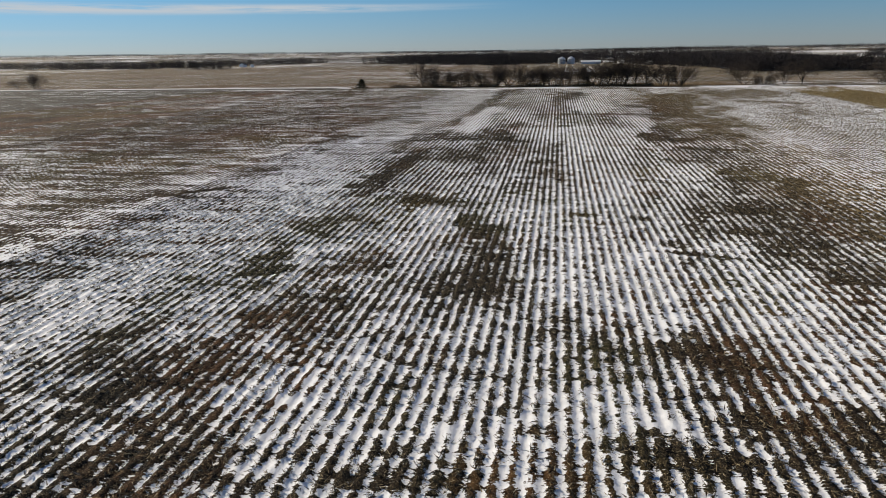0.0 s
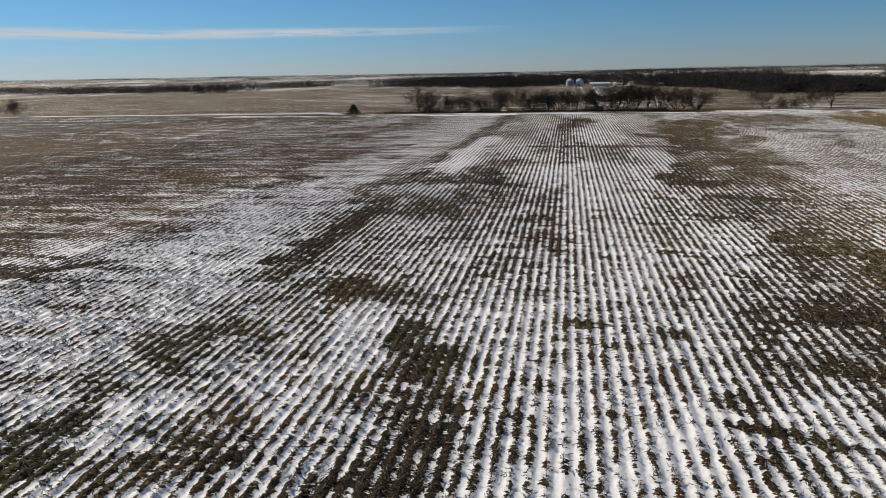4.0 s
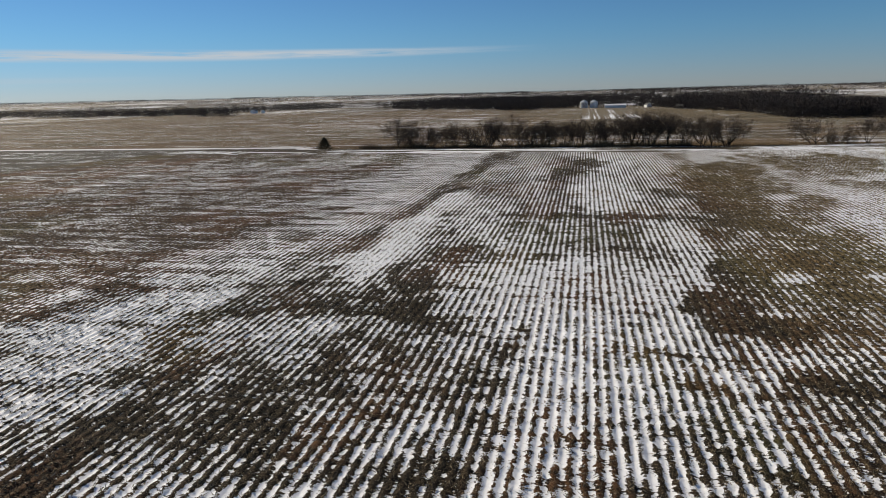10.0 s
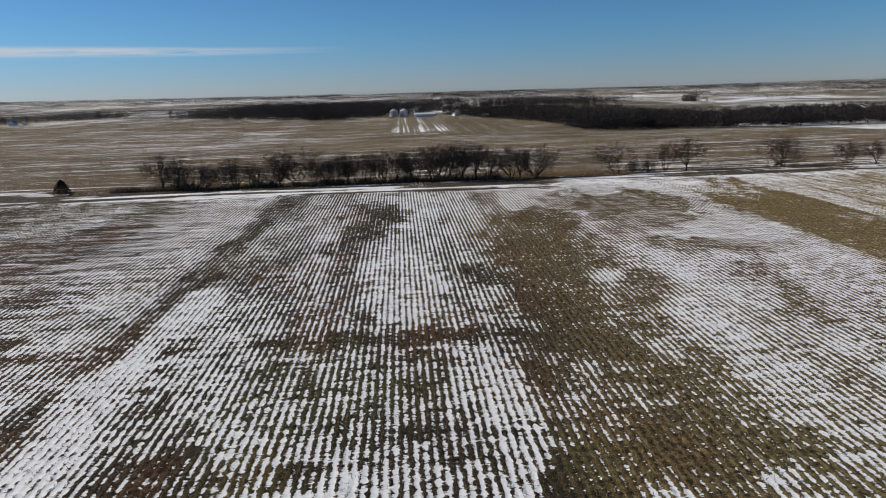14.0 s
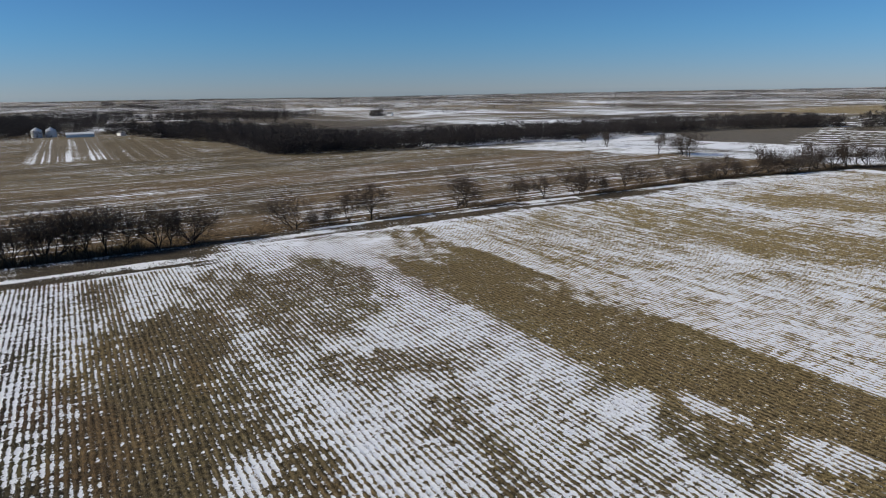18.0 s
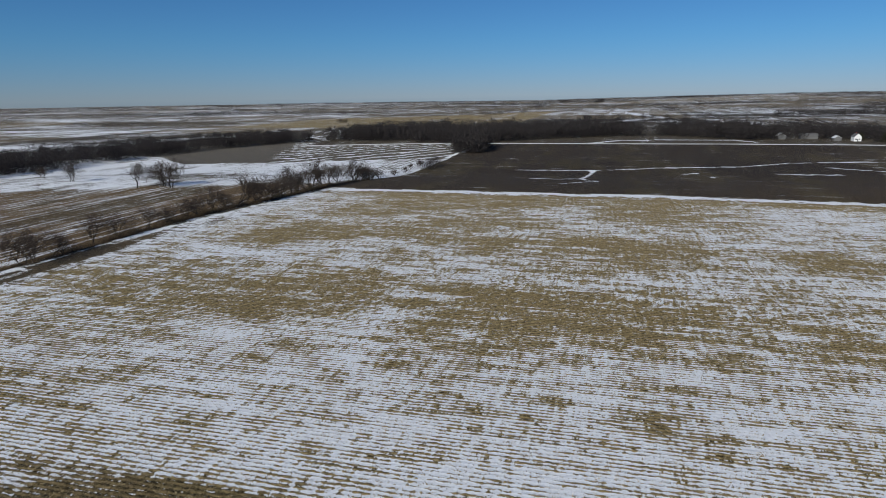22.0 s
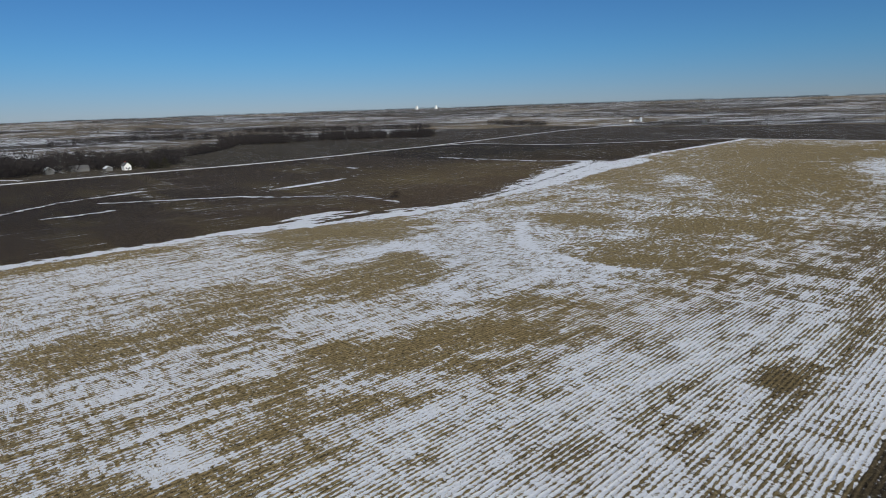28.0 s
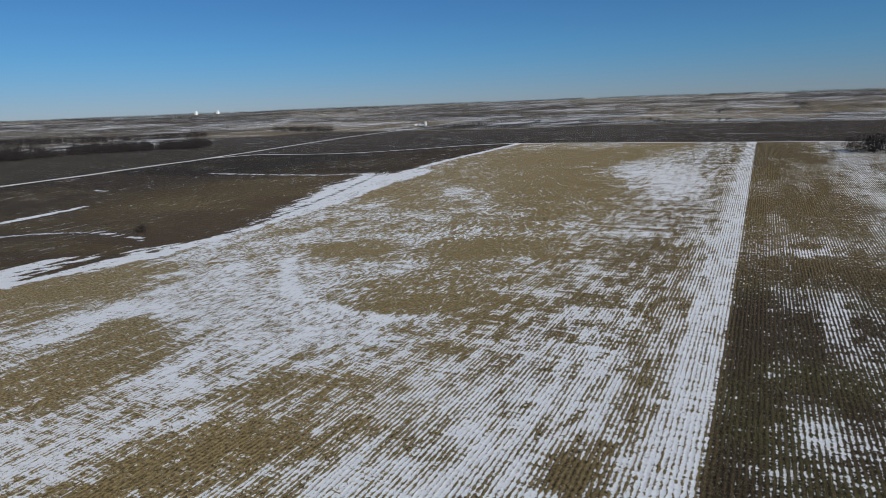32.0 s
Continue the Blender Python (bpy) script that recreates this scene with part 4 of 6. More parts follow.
def surface(x, y):
    """Snow cover 0 to 1, strength of the rows 0 to 1, and the bare ground's colour at each place."""
    x, y = np.asarray(x, float), np.asarray(y, float)
    jag = cloudy(x / 2.2, y / 5.0, 3, 3) - 0.5
    wav = cloudy(x / 14, y / 22, 9, 3) - 0.5
    tiny = cloudy(x / 1.4, y / 1.9, 13, 3) - 0.5
    strip = grainy(np.floor((x - 0.68) / 6.096) * 7.31, y / 38, 21) - 0.5    # passes of the machine, eight rows wide
    # the stubble field
    cover = 0.475 + 0.075 * smooth(x, 40, 60) + 0.30 * wav + 0.26 * strip
    cover = cover - 0.12 * smooth(x, 140, 170) + 0.5 * (cloudy(x / 9, y / 4.5, 15, 3) - 0.5) * smooth(x, 107, 112)
    cover = cover - (0.28 + 0.17 * smooth(y, 95, 130)) * smooth(-x, 32, 52) + 0.03 * (1 - smooth(y, 100, 125)) * (1 - smooth(x, 36, 46)) - 0.05 * smooth(y, 130, 160) * (1 - smooth(x, 30, 40)) - 0.20 * smooth(x, 113, 116) * (1 - smooth(x, 190, 230)) * smooth(-y, 0, 70) - 0.42 * smooth(x, 55, 78) * (1 - smooth(x, 105.5, 106.3)) * (1 - smooth(y, 60, 130))
    cover = np.where((x > 84 + 3 * jag) & (x < 106 + 0.8 * jag) & (y > 140) & (y < 271 + 5 * jag), -0.02 + 0.35 * wav, cover)
    cover = cover + 0.04 * smooth(x, 106, 107) * (1 - smooth(x, 140, 160)) + 0.14 * smooth(x, 165, 200) * smooth(y, -110, -60) * (1 - smooth(y, 100, 140)) + 0.07 * smooth(x, 165, 200) * smooth(y, 100, 140) - 0.13 * smooth(x, 112, 118) * (1 - smooth(x, 160, 190)) * smooth(y, 165, 195)
    for patches, level in ((DEEP_SOUTH, 0.78), (DEEP_MIDDLE, 0.76), (DEEP_NORTH, 0.68), (THIN_SOUTH, 0.36), (THIN_MIDDLE, 0.36), (BARE_SOUTH, 0.27), (BARE_MIDDLE, 0.30), (BARE_NORTH, 0.16), (BARE_FAR_NORTH, 0.14)):
        for cx, cy, rx, ry in patches:
            goal = 0.66 if level > 0.6 and cx > 105 else 0.18 if level < 0.3 and cx > 240 else level
            i = np.nonzero((abs(x - cx) < 1.5 * rx + 1) & (abs(y - cy) < 1.5 * ry + 1))
            long = ry > 6 * rx
            d = ((abs(x[i] - cx) / rx) ** 3 + (abs(y[i] - cy) / ry) ** 3) ** (1 / 3) + 1.3 * jag[i] + 0.8 * wav[i] + (0.6 + 1.4 * (rx < 5)) * tiny[i]
            f = 1 - (smooth(d, 0.9, 1.2) if long else smooth(d, 0.55, 1.3))
            cover[i] = cover[i] * (1 - f) + goal * f
    for cx, cy, rx, ry, goal in EXTRA_NEAR + EXTRA_MIDDLE + EXTRA_FAR:
        i = np.nonzero((abs(x - cx) < 1.5 * rx + 1) & (abs(y - cy) < 1.5 * ry + 1))
        d = ((abs(x[i] - cx) / rx) ** 3 + (abs(y[i] - cy) / ry) ** 3) ** (1 / 3) + 0.6 * jag[i] + 0.8 * tiny[i]
        f = 1 - smooth(d, 0.75, 1.2)
        cover[i] = cover[i] * (1 - f) + goal * f
    for cx, cy, rx, ry, more in DRIFTS_A + DRIFTS_B + DRIFTS_C + BLOWN_A + BLOWN_B + BLOWN_C + BLOWN_D + BLOWN_E + BLOWN_F:
        i = np.nonzero((abs(x - cx) < 2.2 * rx) & (abs(y - cy) < 2.2 * ry))
        cover[i] += more * np.exp(-((x[i] - cx) / rx) ** 2 - ((y[i] - cy) / ry) ** 2) * (1 + 1.5 * jag[i])
    cover = np.where((x > 105.7 + 0.6 * jag) & (x < 112.6 + 0.8 * jag) & (y < 42), 0.80 + 0.4 * jag, cover)
    seam = x - np.interp(y, [70, 163, 186, 211, 258], [-21.5, -21.2, -21.0, -19.7, -16.6])
    cover = np.where((abs(seam + 0.8 * tiny) < 1.5) & (y > 70) & (y < 262), 0.2 + 0.5 * jag, cover)
    cover = np.where((x > -19.4 + 0.5 * tiny) & (x < -15.4 + 0.6 * tiny) & (y > 128) & (y < 188), 0.88 + 0.5 * jag, cover)
    for cx, cy, across, along, turn, goal in LYING:
        reach = 1.4 * max(across, along) + 1
        i = np.nonzero((abs(x - cx) < reach) & (abs(y - cy) < reach))
        c, k = math.cos(math.radians(turn)), math.sin(math.radians(turn))
        u, v = (x[i] - cx) * c - (y[i] - cy) * k, (x[i] - cx) * k + (y[i] - cy) * c
        d = (abs(u / across) ** 2.5 + abs(v / along) ** 2.5) ** 0.4 + 0.9 * jag[i] + 0.8 * tiny[i] + 0.5 * wav[i]
        f = 0.88 * (1 - smooth(d, 0.65, 1.25))
        cover[i] = cover[i] * (1 - f) + (goal + 0.25 * wav[i]) * f
    # patches stand out: bare to the ground or filled across the rows
    sharp = 1.32 - 0.27 * smooth(x, 104, 110) - 0.32 * smooth(-x, 22, 34) - 0.3 * smooth(y, 100, 140) * (1 - smooth(x, 100, 106))
    cover = np.where(cover < 0.47, 0.47 + sharp * (cover - 0.47), 0.47 + 0.88 * (cover - 0.47))
    cover = np.where(cover > 0.8, 0.8 + 0.6 * (cover - 0.8), cover)
    cover = cover + (0.08 - 0.13 * smooth(y, 105, 140)) * smooth(-x, 24, 36)
    cover = cover - 0.07 * smooth(x, 8, 12) * (1 - smooth(x, 30, 36)) * smooth(y, 62, 72) * (1 - smooth(y, 98, 110))
    cover = cover - 0.10 * smooth(x, 6, 10) * (1 - smooth(y, 30, 38)) * (1 - smooth(x, 40, 50))
    cover = cover + 0.045 * (1 - smooth(y, 70, 85)) * (1 - smooth(x, 40, 50))
    cover = cover - 0.06 * smooth(y, 130, 150) * (1 - smooth(x, 30, 45)) * smooth(x, -25, -15)
    # low ridges left across the rows
    for line in ([(-45, 68), (-30, 66), (-14, 67.5), (-6, 66)], [(-19, 121), (-8, 118), (3, 116), (16, 114), (34, 110)],
                 [(-45, 168), (-30, 164.5), (0, 166), (28, 164), (34, 166)], [(100, -95), (180, -100), (240, -84)],
                 [(160, 70), (150, 84), (143, 96), (138, 112)]):
        cover = cover - (0.02 + 0.55 * np.clip(jag + 0.06, 0, 1)) * np.exp(-(near_line(x, y + 2.5 * wav, line) / 0.75) ** 2)
    turn = near_line(x, y, [(234, -58), (221, -40), (206, -26), (192, -21), (181, -19), (173, -19), (164, -23)])
    cover = cover + (0.3 + 0.5 * jag) * np.exp(-(turn / 1.8) ** 2)
    # thinner beyond the stalks that stand up through it
    inside = smooth(x, -118, -100) * (1 - smooth(x, 290, 304)) * np.maximum(smooth(y, 10, 30), smooth(y, -310, -290) * smooth(x, 60, 70))
    cover = cover - 0.13 * (1 - inside) - 0.10 * smooth(-x, 95, 140)
    rowed = 1 - 0.45 * smooth(x, 140, 180) - 0.35 * smooth(x, 114, 130) * (1 - smooth(y, -25, 15)) - 0.2 * smooth(x, 150, 170) * smooth(-y, -60, -10)
    cover = cover + 0.13 * smooth(x, -48, -40) * (1 - smooth(x, -24, -21)) * smooth(y, 150, 175) - 0.07 * smooth(-x, 42, 50) * (1 - smooth(y, 160, 190)) * smooth(y, 90, 110)
    straw = 0.4 * smooth(x + 14 * wav, 20, 34) + 0.6 * np.maximum(smooth(x, 105, 107), 0.27 * smooth(x, 82, 86) * smooth(y, 100, 150))
    straw = straw - smooth(x, 50, 70) * (1 - smooth(x, 104.5, 106)) * (0.3 * smooth(y, -130, -50) * (1 - smooth(y, 40, 100)) - 0.08 * smooth(-y, 60, 140))
    straw = straw - smooth(x, 105, 107) * (1 - smooth(x, 132, 165)) * (0.12 + 0.3 * (1 - smooth(y, 60, 100)))
    soil = np.stack([a + (b - a) * straw for a, b in ((0.033, 0.31), (0.0225, 0.23), (0.013, 0.103))], -1)
    olive = smooth(wav, 0.02, 0.2) * (1 - straw)
    soil = soil + olive[..., None] * np.array([0.016, 0.022, 0.002])
    rust = smooth(cloudy(x / 7, y / 11, 33, 2), 0.48, 0.72) * (1 - straw) * (1 - smooth(x, 40, 60))
    soil = soil + rust[..., None] * np.array([0.042, 0.012, 0.002])

    soil = soil + smooth(x, 180, 250)[..., None] * np.array([0.035, 0.03, 0.025])
    brown = smooth(-x, 24, 60)
    soil = soil + brown[..., None] * np.array([0.026, 0.011, 0.007])
    lay = 0.30 * brown

    def region(mask, new_cover, colour, new_rowed=0.0, new_lay=0.0):
        f = np.clip(mask, 0, 1)
        cover[:] = cover * (1 - f) + new_cover * f
        rowed[:] = rowed * (1 - f) + new_rowed * f
        lay[:] = lay * (1 - f) + new_lay * f
        soil[:] = soil * (1 - f[..., None]) + np.array(colour) * f[..., None]

    dy = y - ditch_y(x)
    # headland under the trees, the ditch bank
    head = smooth(x + 8 * wav, 36, 46) * smooth(dy + 3 * jag + 6 * wav, -21, -17) * (1 - smooth(x, 250, 330))
    region(head * 0.9, 0.66 + 0.9 * wav + 0.8 * jag, (0.12, 0.09, 0.05), 0.6)
    region(smooth(dy + 1.5 * jag, -9.6, -8.4), 0.72 + 0.9 * jag, (0.10, 0.08, 0.05))
    # dark dead grass on the bank, the trees' shade put into its colour
    bank = smooth(x, 60, 75) * (1 - smooth(x, 180, 230))
    region(bank * smooth(dy + 5 * wav + 3 * jag, -15.5, -14), 0.20 + 1.5 * (grainy(x / 26, dy / 1.6, 27) - 0.45) + 0.5 * jag, (0.085, 0.062, 0.036))
    region(smooth(dy + 3.5 * jag, -8.2, -7.0), 0.14 + 0.26 * smooth(x, 60, 90) + 1.1 * jag + 1.0 * (grainy(x / 18, dy / 1.5, 37) - 0.5), (0.062, 0.047, 0.032))
    near_bank = 1 - smooth(x + 10 * wav, 46, 58)
    region(near_bank * smooth(dy + 3 * jag + 0.07 * np.maximum(x, 0), -22.5, -21), 0.22 + 1.9 * (grainy(x / 34, dy / 1.7, 29) - 0.5) + 0.6 * jag, (0.062, 0.047, 0.03))
    region(near_bank * smooth(dy + 2 * jag, -11, -9.8), 0.0 + 0.9 * (grainy(x / 20, dy / 1.3, 31) - 0.35), (0.045, 0.034, 0.024))
    region(smooth(dy + 2.5 * jag, -8.0, -6.0) * smooth(x, 345, 365) * (x < 620), 0.72 + 1.3 * jag, (0.1, 0.08, 0.05))
    # grass field beyond the ditch, streaked along the ditch
    streaks = 1.25 * (cloudy(x / 70, (y + 0.04 * x) / 3.6, 41, 3) - 0.5)
    wide = cloudy(x / 60, y / 16, 43, 3) - 0.5
    over = smooth(dy, 1.2, 2.5)
    thin = 0.20 - 0.19 * smooth(y, 330, 440) - 0.06 * smooth(-x, 60, 120)
    region(over, thin + 0.5 * streaks + 1.1 * wide, (0.178, 0.119, 0.06), 0, 1.0)
    blown = np.exp(-((x + 170) / 110) ** 2 - ((y - 600) / 110) ** 2) + 0.8 * np.exp(-((x + 85) / 26) ** 2 - ((y - 500) / 60) ** 2)
    region(over * smooth(-x, 0, 90) * 0.9, 0.08 + 0.26 * blown + 0.7 * streaks + 0.9 * wide, (0.135, 0.085, 0.044), 0, 1.0)
    tan = over * smooth(y, 390, 450) * smooth(x, -120, 60)
    region(tan * 0.8, 0.14 + 0.4 * streaks, (0.17, 0.132, 0.07), 0, 0.8)
    brown = over * smooth(wide, 0.03, 0.16) * 0.8
    region(brown, 0.1 + 0.3 * streaks, (0.10, 0.075, 0.04), 0, 0.5)
    lane = over * (x > 5) * (x < 56) * smooth(y, 570, 585) * (1 - smooth(y, 815, 835))
    region(over * (x > 40) * (x < 110) * smooth(y, 550, 570) * (1 - smooth(y, 700, 780)), 0.08 + 0.5 * (grainy(x / 2.2, y / 200, 49) - 0.5), (0.16, 0.122, 0.07))
    region(lane, 0.36 + 1.1 * (grainy(x / 1.25, y / 150, 47) - 0.5) - 0.25 * smooth(y, 600, 700), (0.2, 0.16, 0.11))
    # snowed-in grass and the grey field north-east of the ditch
    ne = over * smooth(x + 0.30 * (y - 280) + 12 * wide, 318, 332) * (y < 560)
    region(ne, 0.72 + 1.3 * wide + 0.5 * jag, (0.13, 0.11, 0.08), 0, 0.4)
    upper = x - np.interp(y, [260, 300, 355, 384, 422, 450, 470, 510], [505, 498, 486, 468, 466, 456, 474, 505]) + 20 * wide
    inner = y - 388 - 0.39 * (x - 468) + 14 * wide
    contour = np.sin((0.72 * x + 0.69 * y) / 2.3 + 0.0009 * (x - 560) ** 2 + 6 * wide)
    region(ne * smooth(upper, -3, 4) * (1 - smooth(inner, -4, 4)), 0.0 + 0.78 * smooth(contour + 0.8 * jag, 0.2, 0.85) + 0.5 * wide, (0.13, 0.112, 0.085), 0, 0.3)
    region(ne * smooth(upper, -2, 3) * smooth(inner, -3, 4), 0.04 + 0.2 * streaks, (0.15, 0.132, 0.11))
    # ploughed field in the east
    east = smooth(x - east_x(y), 0.5, 1.5) * (1 - smooth(dy, -4, -2)) * (y > -505 - 0.25 * (x - 318))
    patchy = smooth(wide, 0.0, 0.2)
    brownish = smooth(-x, -470, -350)[..., None] * np.array([0.054, 0.034, 0.014])
    dark = np.stack([0.040 + 0.022 * patchy, 0.029 + 0.018 * patchy, 0.021 + 0.003 * patchy], -1) + 0.6 * brownish * (1 - 0.55 * smooth(y, 60, 140))[..., None]
    olive = np.exp(-((x - 400) / 80) ** 2 - ((y + 165) / 75) ** 2)
    dark = dark + olive[..., None] * np.array([0.050, 0.037, 0.012])
    dark = dark * (1 + 0.3 * smooth(-y, -60, 40) * (1 - smooth(x, 560, 600)))[..., None]
    dark = dark * (1 - 0.45 * smooth(-y + 14 * wide, 245, 252) * smooth(-x, -640, -590))[..., None]
    fm = np.clip(east, 0, 1)
    cover[:] = cover * (1 - fm) + (-0.18 + 0.5 * wide) * fm
    lay[:] = lay * (1 - fm) - 0.9 * fm
    rowed[:] = rowed * (1 - fm)
    soil[:] = soil * (1 - fm[..., None]) + dark * fm[..., None]
    for line in RILLS:
        region(east * (1 - smooth(near_line(x, y, line) + 5.0 * jag, 0.7, 2.4)), 0.95, (0.06, 0.045, 0.03))
    region(east * (1 - smooth(((x - 455) / 4.5) ** 2 + ((y + 107) / 27) ** 2 + 2 * jag, 0.7, 1.2)), 0.97, (0.06, 0.045, 0.03))
    region(east * smooth(-y, 60, 85) * (1 - smooth(-y, 235, 262)) * (1 - smooth(x - east_x(y) - 26 * smooth(-y, 60, 200) + 22 * jag, -6, 6)),
           0.92, (0.08, 0.06, 0.035))
    line = near_line(x, y, [(318, -150), (300, -100), (284, -50), (290, -14), (303, 30)])
    # the snow-filled grass strip along the field's edge
    edge = x - east_x(y)
    drift = 24 * np.exp(-((y + 22) / 30) ** 2) * smooth(cloudy(x / 5, y / 34, 97, 3), 0.28, 0.5)
    region(smooth(edge + 5.0 * jag + 3.0 * tiny, -2.2, -0.6) * (1 - smooth(edge + 6 * jag + 3 * tiny, 4.2 + drift, 6.5 + drift)) * (y < 266) * (y > -505), 0.88 + 1.1 * tiny + 0.6 * jag, (0.2, 0.15, 0.08))
    lee = np.interp(y, [-300, -245, -215, -149, -120, -95], [306, 286, 290, 283, 282, 284])
    region(smooth(x - lee + 5 * jag, -1.5, 1.0) * (1 - smooth(edge, 2, 5)) * smooth(-y, 100, 115) * (1 - smooth(-y, 262, 280)), 0.85 + 0.8 * jag, (0.2, 0.15, 0.08))
    wheel = near_line(x, y, [(322, -250), (315, -228), (304, -181), (296, -144), (290, -117), (286, -85), (289, -58), (298, -31), (306, -12)])
    region((1 - smooth(wheel + 0.8 * jag, 0.5, 1.0)) * 0.9, 0.05, (0.07, 0.055, 0.035))
    # beyond the road in the east
    beyond = smooth(x - road_x(y), 0, 3) * (y < 430) * (y > -2000)
    region(beyond, 0.20 - 0.3 * (1 - smooth(x, 780, 860)) + 1.0 * wide + 0.4 * streaks, (0.085, 0.07, 0.05), 0, 0.6)
    region(beyond * (1 - smooth(near_line(x, y, [(628, 160), (646, 148), (663, 136), (674, 90), (671, 33), (650, 22)]) + 5 * jag, 2, 4)), 0.9, (0.1, 0.08, 0.05))
    region(beyond * (y < -110) * (x < 905), 0.05 + 0.3 * streaks, (0.055, 0.045, 0.03))
    # ploughed ground to the south and the dull field to the west
    south = smooth(-y - 505 + 0.25 * np.maximum(x - 318, 0), 0, 3) * (y > -960)
    region(south, 0.0 + 0.3 * smooth(streaks, 0.2, 0.4), (0.05, 0.038, 0.027), 0, 0.5)
    west = smooth(-x - 158 + 0.24 * (y - 230), 0, 8) * (dy < -2)
    region(west, 0.16 + 0.5 * streaks, (0.075, 0.068, 0.058), 0.3)
    # sections of farm land out to the horizon
    north = np.where(x < 150, 905, 560)
    r = np.maximum(np.maximum(y - north, -y - 960), np.maximum(x - 930, -x - 700))
    far = smooth(r, 0, 40)
    u, v = (x + 60 * wide) / 402, (y + 40 * wide) / 402
    pick = hashed(np.floor(u), np.floor(v), 61)
    half = hashed(np.floor(u * 2), np.floor(v), 62)
    lines = cloudy(x / 160, y / 160, 63, 4) - 0.5
    colour = np.stack([np.interp(pick, [0, 0.35, 0.6, 0.8, 1], c) for c in
                       ([0.04, 0.11, 0.19, 0.25, 0.065], [0.033, 0.09, 0.15, 0.195, 0.055], [0.028, 0.068, 0.10, 0.12, 0.046])], -1)
    fcover = -0.27 + 0.2 * smooth(-x, -100, 200) * smooth(y, 700, 950) - 0.2 * smooth(-x, 600, 900) * (y < 700) + 0.6 * (half - 0.4) + 1.4 * lines
    lay[:] = lay * (1 - far) + 1.5 * far
    gold = (x > 960) * (x + 0.9 * y < 2010) * (y > 285) * (y < 760)
    fcover = fcover + 0.16 * smooth(x, 200, 500) * smooth(y, 500, 700)
    fcover = np.where(gold, -0.6, fcover)
    for line in ([(545, 745), (600, 650), (740, 620), (745, 500)], [(832, 1069), (845, 868), (914, 761)], [(480, 990), (620, 1120), (827, 838)], [(990, 180), (1250, 60), (1500, 100)]):
        fcover = np.where(near_line(x, y, line) < 16, 0.9, fcover)
    colour = np.where(gold[..., None], np.array([0.33, 0.25, 0.125]), colour)
    cover[:] = cover * (1 - far) + fcover * far
    rowed[:] = rowed * (1 - far)
    soil[:] = soil * (1 - far[..., None]) + colour * far[..., None]
    return np.clip(cover, -0.6, 1.3), rowed, soil, lay


def spread_out(start, growth, limit):
    steps, at, step = [], 0.0, start
    while at < limit:
        at += step
        step *= growth
        steps.append(at)
    return np.array(steps)


def raw_mesh(name, co, faces):
    """A mesh from arrays; all faces have the same number of corners."""
    k = faces.shape[1]
    me = bpy.data.meshes.new(name)
    me.vertices.add(len(co))
    me.vertices.foreach_set("co", np.ascontiguousarray(co, np.float32).ravel())
    me.loops.add(faces.size)
    me.loops.foreach_set("vertex_index", np.ascontiguousarray(faces, np.int32).ravel())
    me.polygons.add(len(faces))
    me.polygons.foreach_set("loop_start", np.arange(0, faces.size, k, dtype=np.int32))
    me.update(calc_edges=True)
    return me


xs = np.concatenate([-130 - spread_out(2.0, 1.055, 5600)[::-1], np.arange(-130, -46, 1.9), np.arange(-46, 132, 1.2), np.arange(132, 332, 1.9),
                     np.arange(332, 520, 2.5), 520 + spread_out(2.5, 1.036, 5600)])
ys = np.concatenate([-510 - spread_out(3.0, 1.045, 5600)[::-1], np.arange(-510, -60, 3.6), np.arange(-60, 15, 2.0), np.arange(15, 305, 1.4), 305 + spread_out(1.8, 1.03, 5600)])
# the stretch flown over lowest has its ridges and clods in the sheet itself
FINE = (-46.0, 44.0, 14.4, 134.4)


def ploughed_z(x, y):
    z = land_z(x, y)
    inside = smooth(x, FINE[0], FINE[0] + 3) * (1 - smooth(x, FINE[1] - 3, FINE[1])) * smooth(y, FINE[2], FINE[2] + 3) * (1 - smooth(y, FINE[3] - 20, FINE[3]))
    bed = 0.045 * np.cos((x - ROW0) * 2 * np.pi / ROW) + 0.10 * (cloudy(x / 0.5, y / 0.7, 55, 2) - 0.5) + 0.07 * (cloudy(x / 3, y / 2, 57, 2) - 0.5)
    return z + inside * bed


def nearest(values, at):
    return values[np.argmin(abs(values - at))]


FINE = (nearest(xs, FINE[0]), nearest(xs, FINE[1]), nearest(ys, FINE[2]), nearest(ys, FINE[3]))
gx, gy = np.meshgrid(xs, ys)
i = (np.arange(len(ys) - 1)[:, None] * len(xs) + np.arange(len(xs) - 1)[None, :])
hole = (gx[:-1, :-1] > FINE[0] - 0.01) & (gx[:-1, :-1] < FINE[1] - 0.01) & (gy[:-1, :-1] > FINE[2] - 0.01) & (gy[:-1, :-1] < FINE[3] - 0.01)
i = i[~hole]
quads = np.stack([i, i + 1, i + len(xs) + 1, i + len(xs)], -1)
fx = np.linspace(FINE[0], FINE[1], int((FINE[1] - FINE[0]) / (ROW / 4)) + 1)
fy = np.linspace(FINE[2], FINE[3], 340)
hx, hy = np.meshgrid(fx, fy)
i = (np.arange(len(fy) - 1)[:, None] * len(fx) + np.arange(len(fx) - 1)[None, :]).ravel() + gx.size
quads = np.concatenate([quads, np.stack([i, i + 1, i + len(fx) + 1, i + len(fx)], -1)])
lx, ly = np.concatenate([gx.ravel(), hx.ravel()]), np.concatenate([gy.ravel(), hy.ravel()])
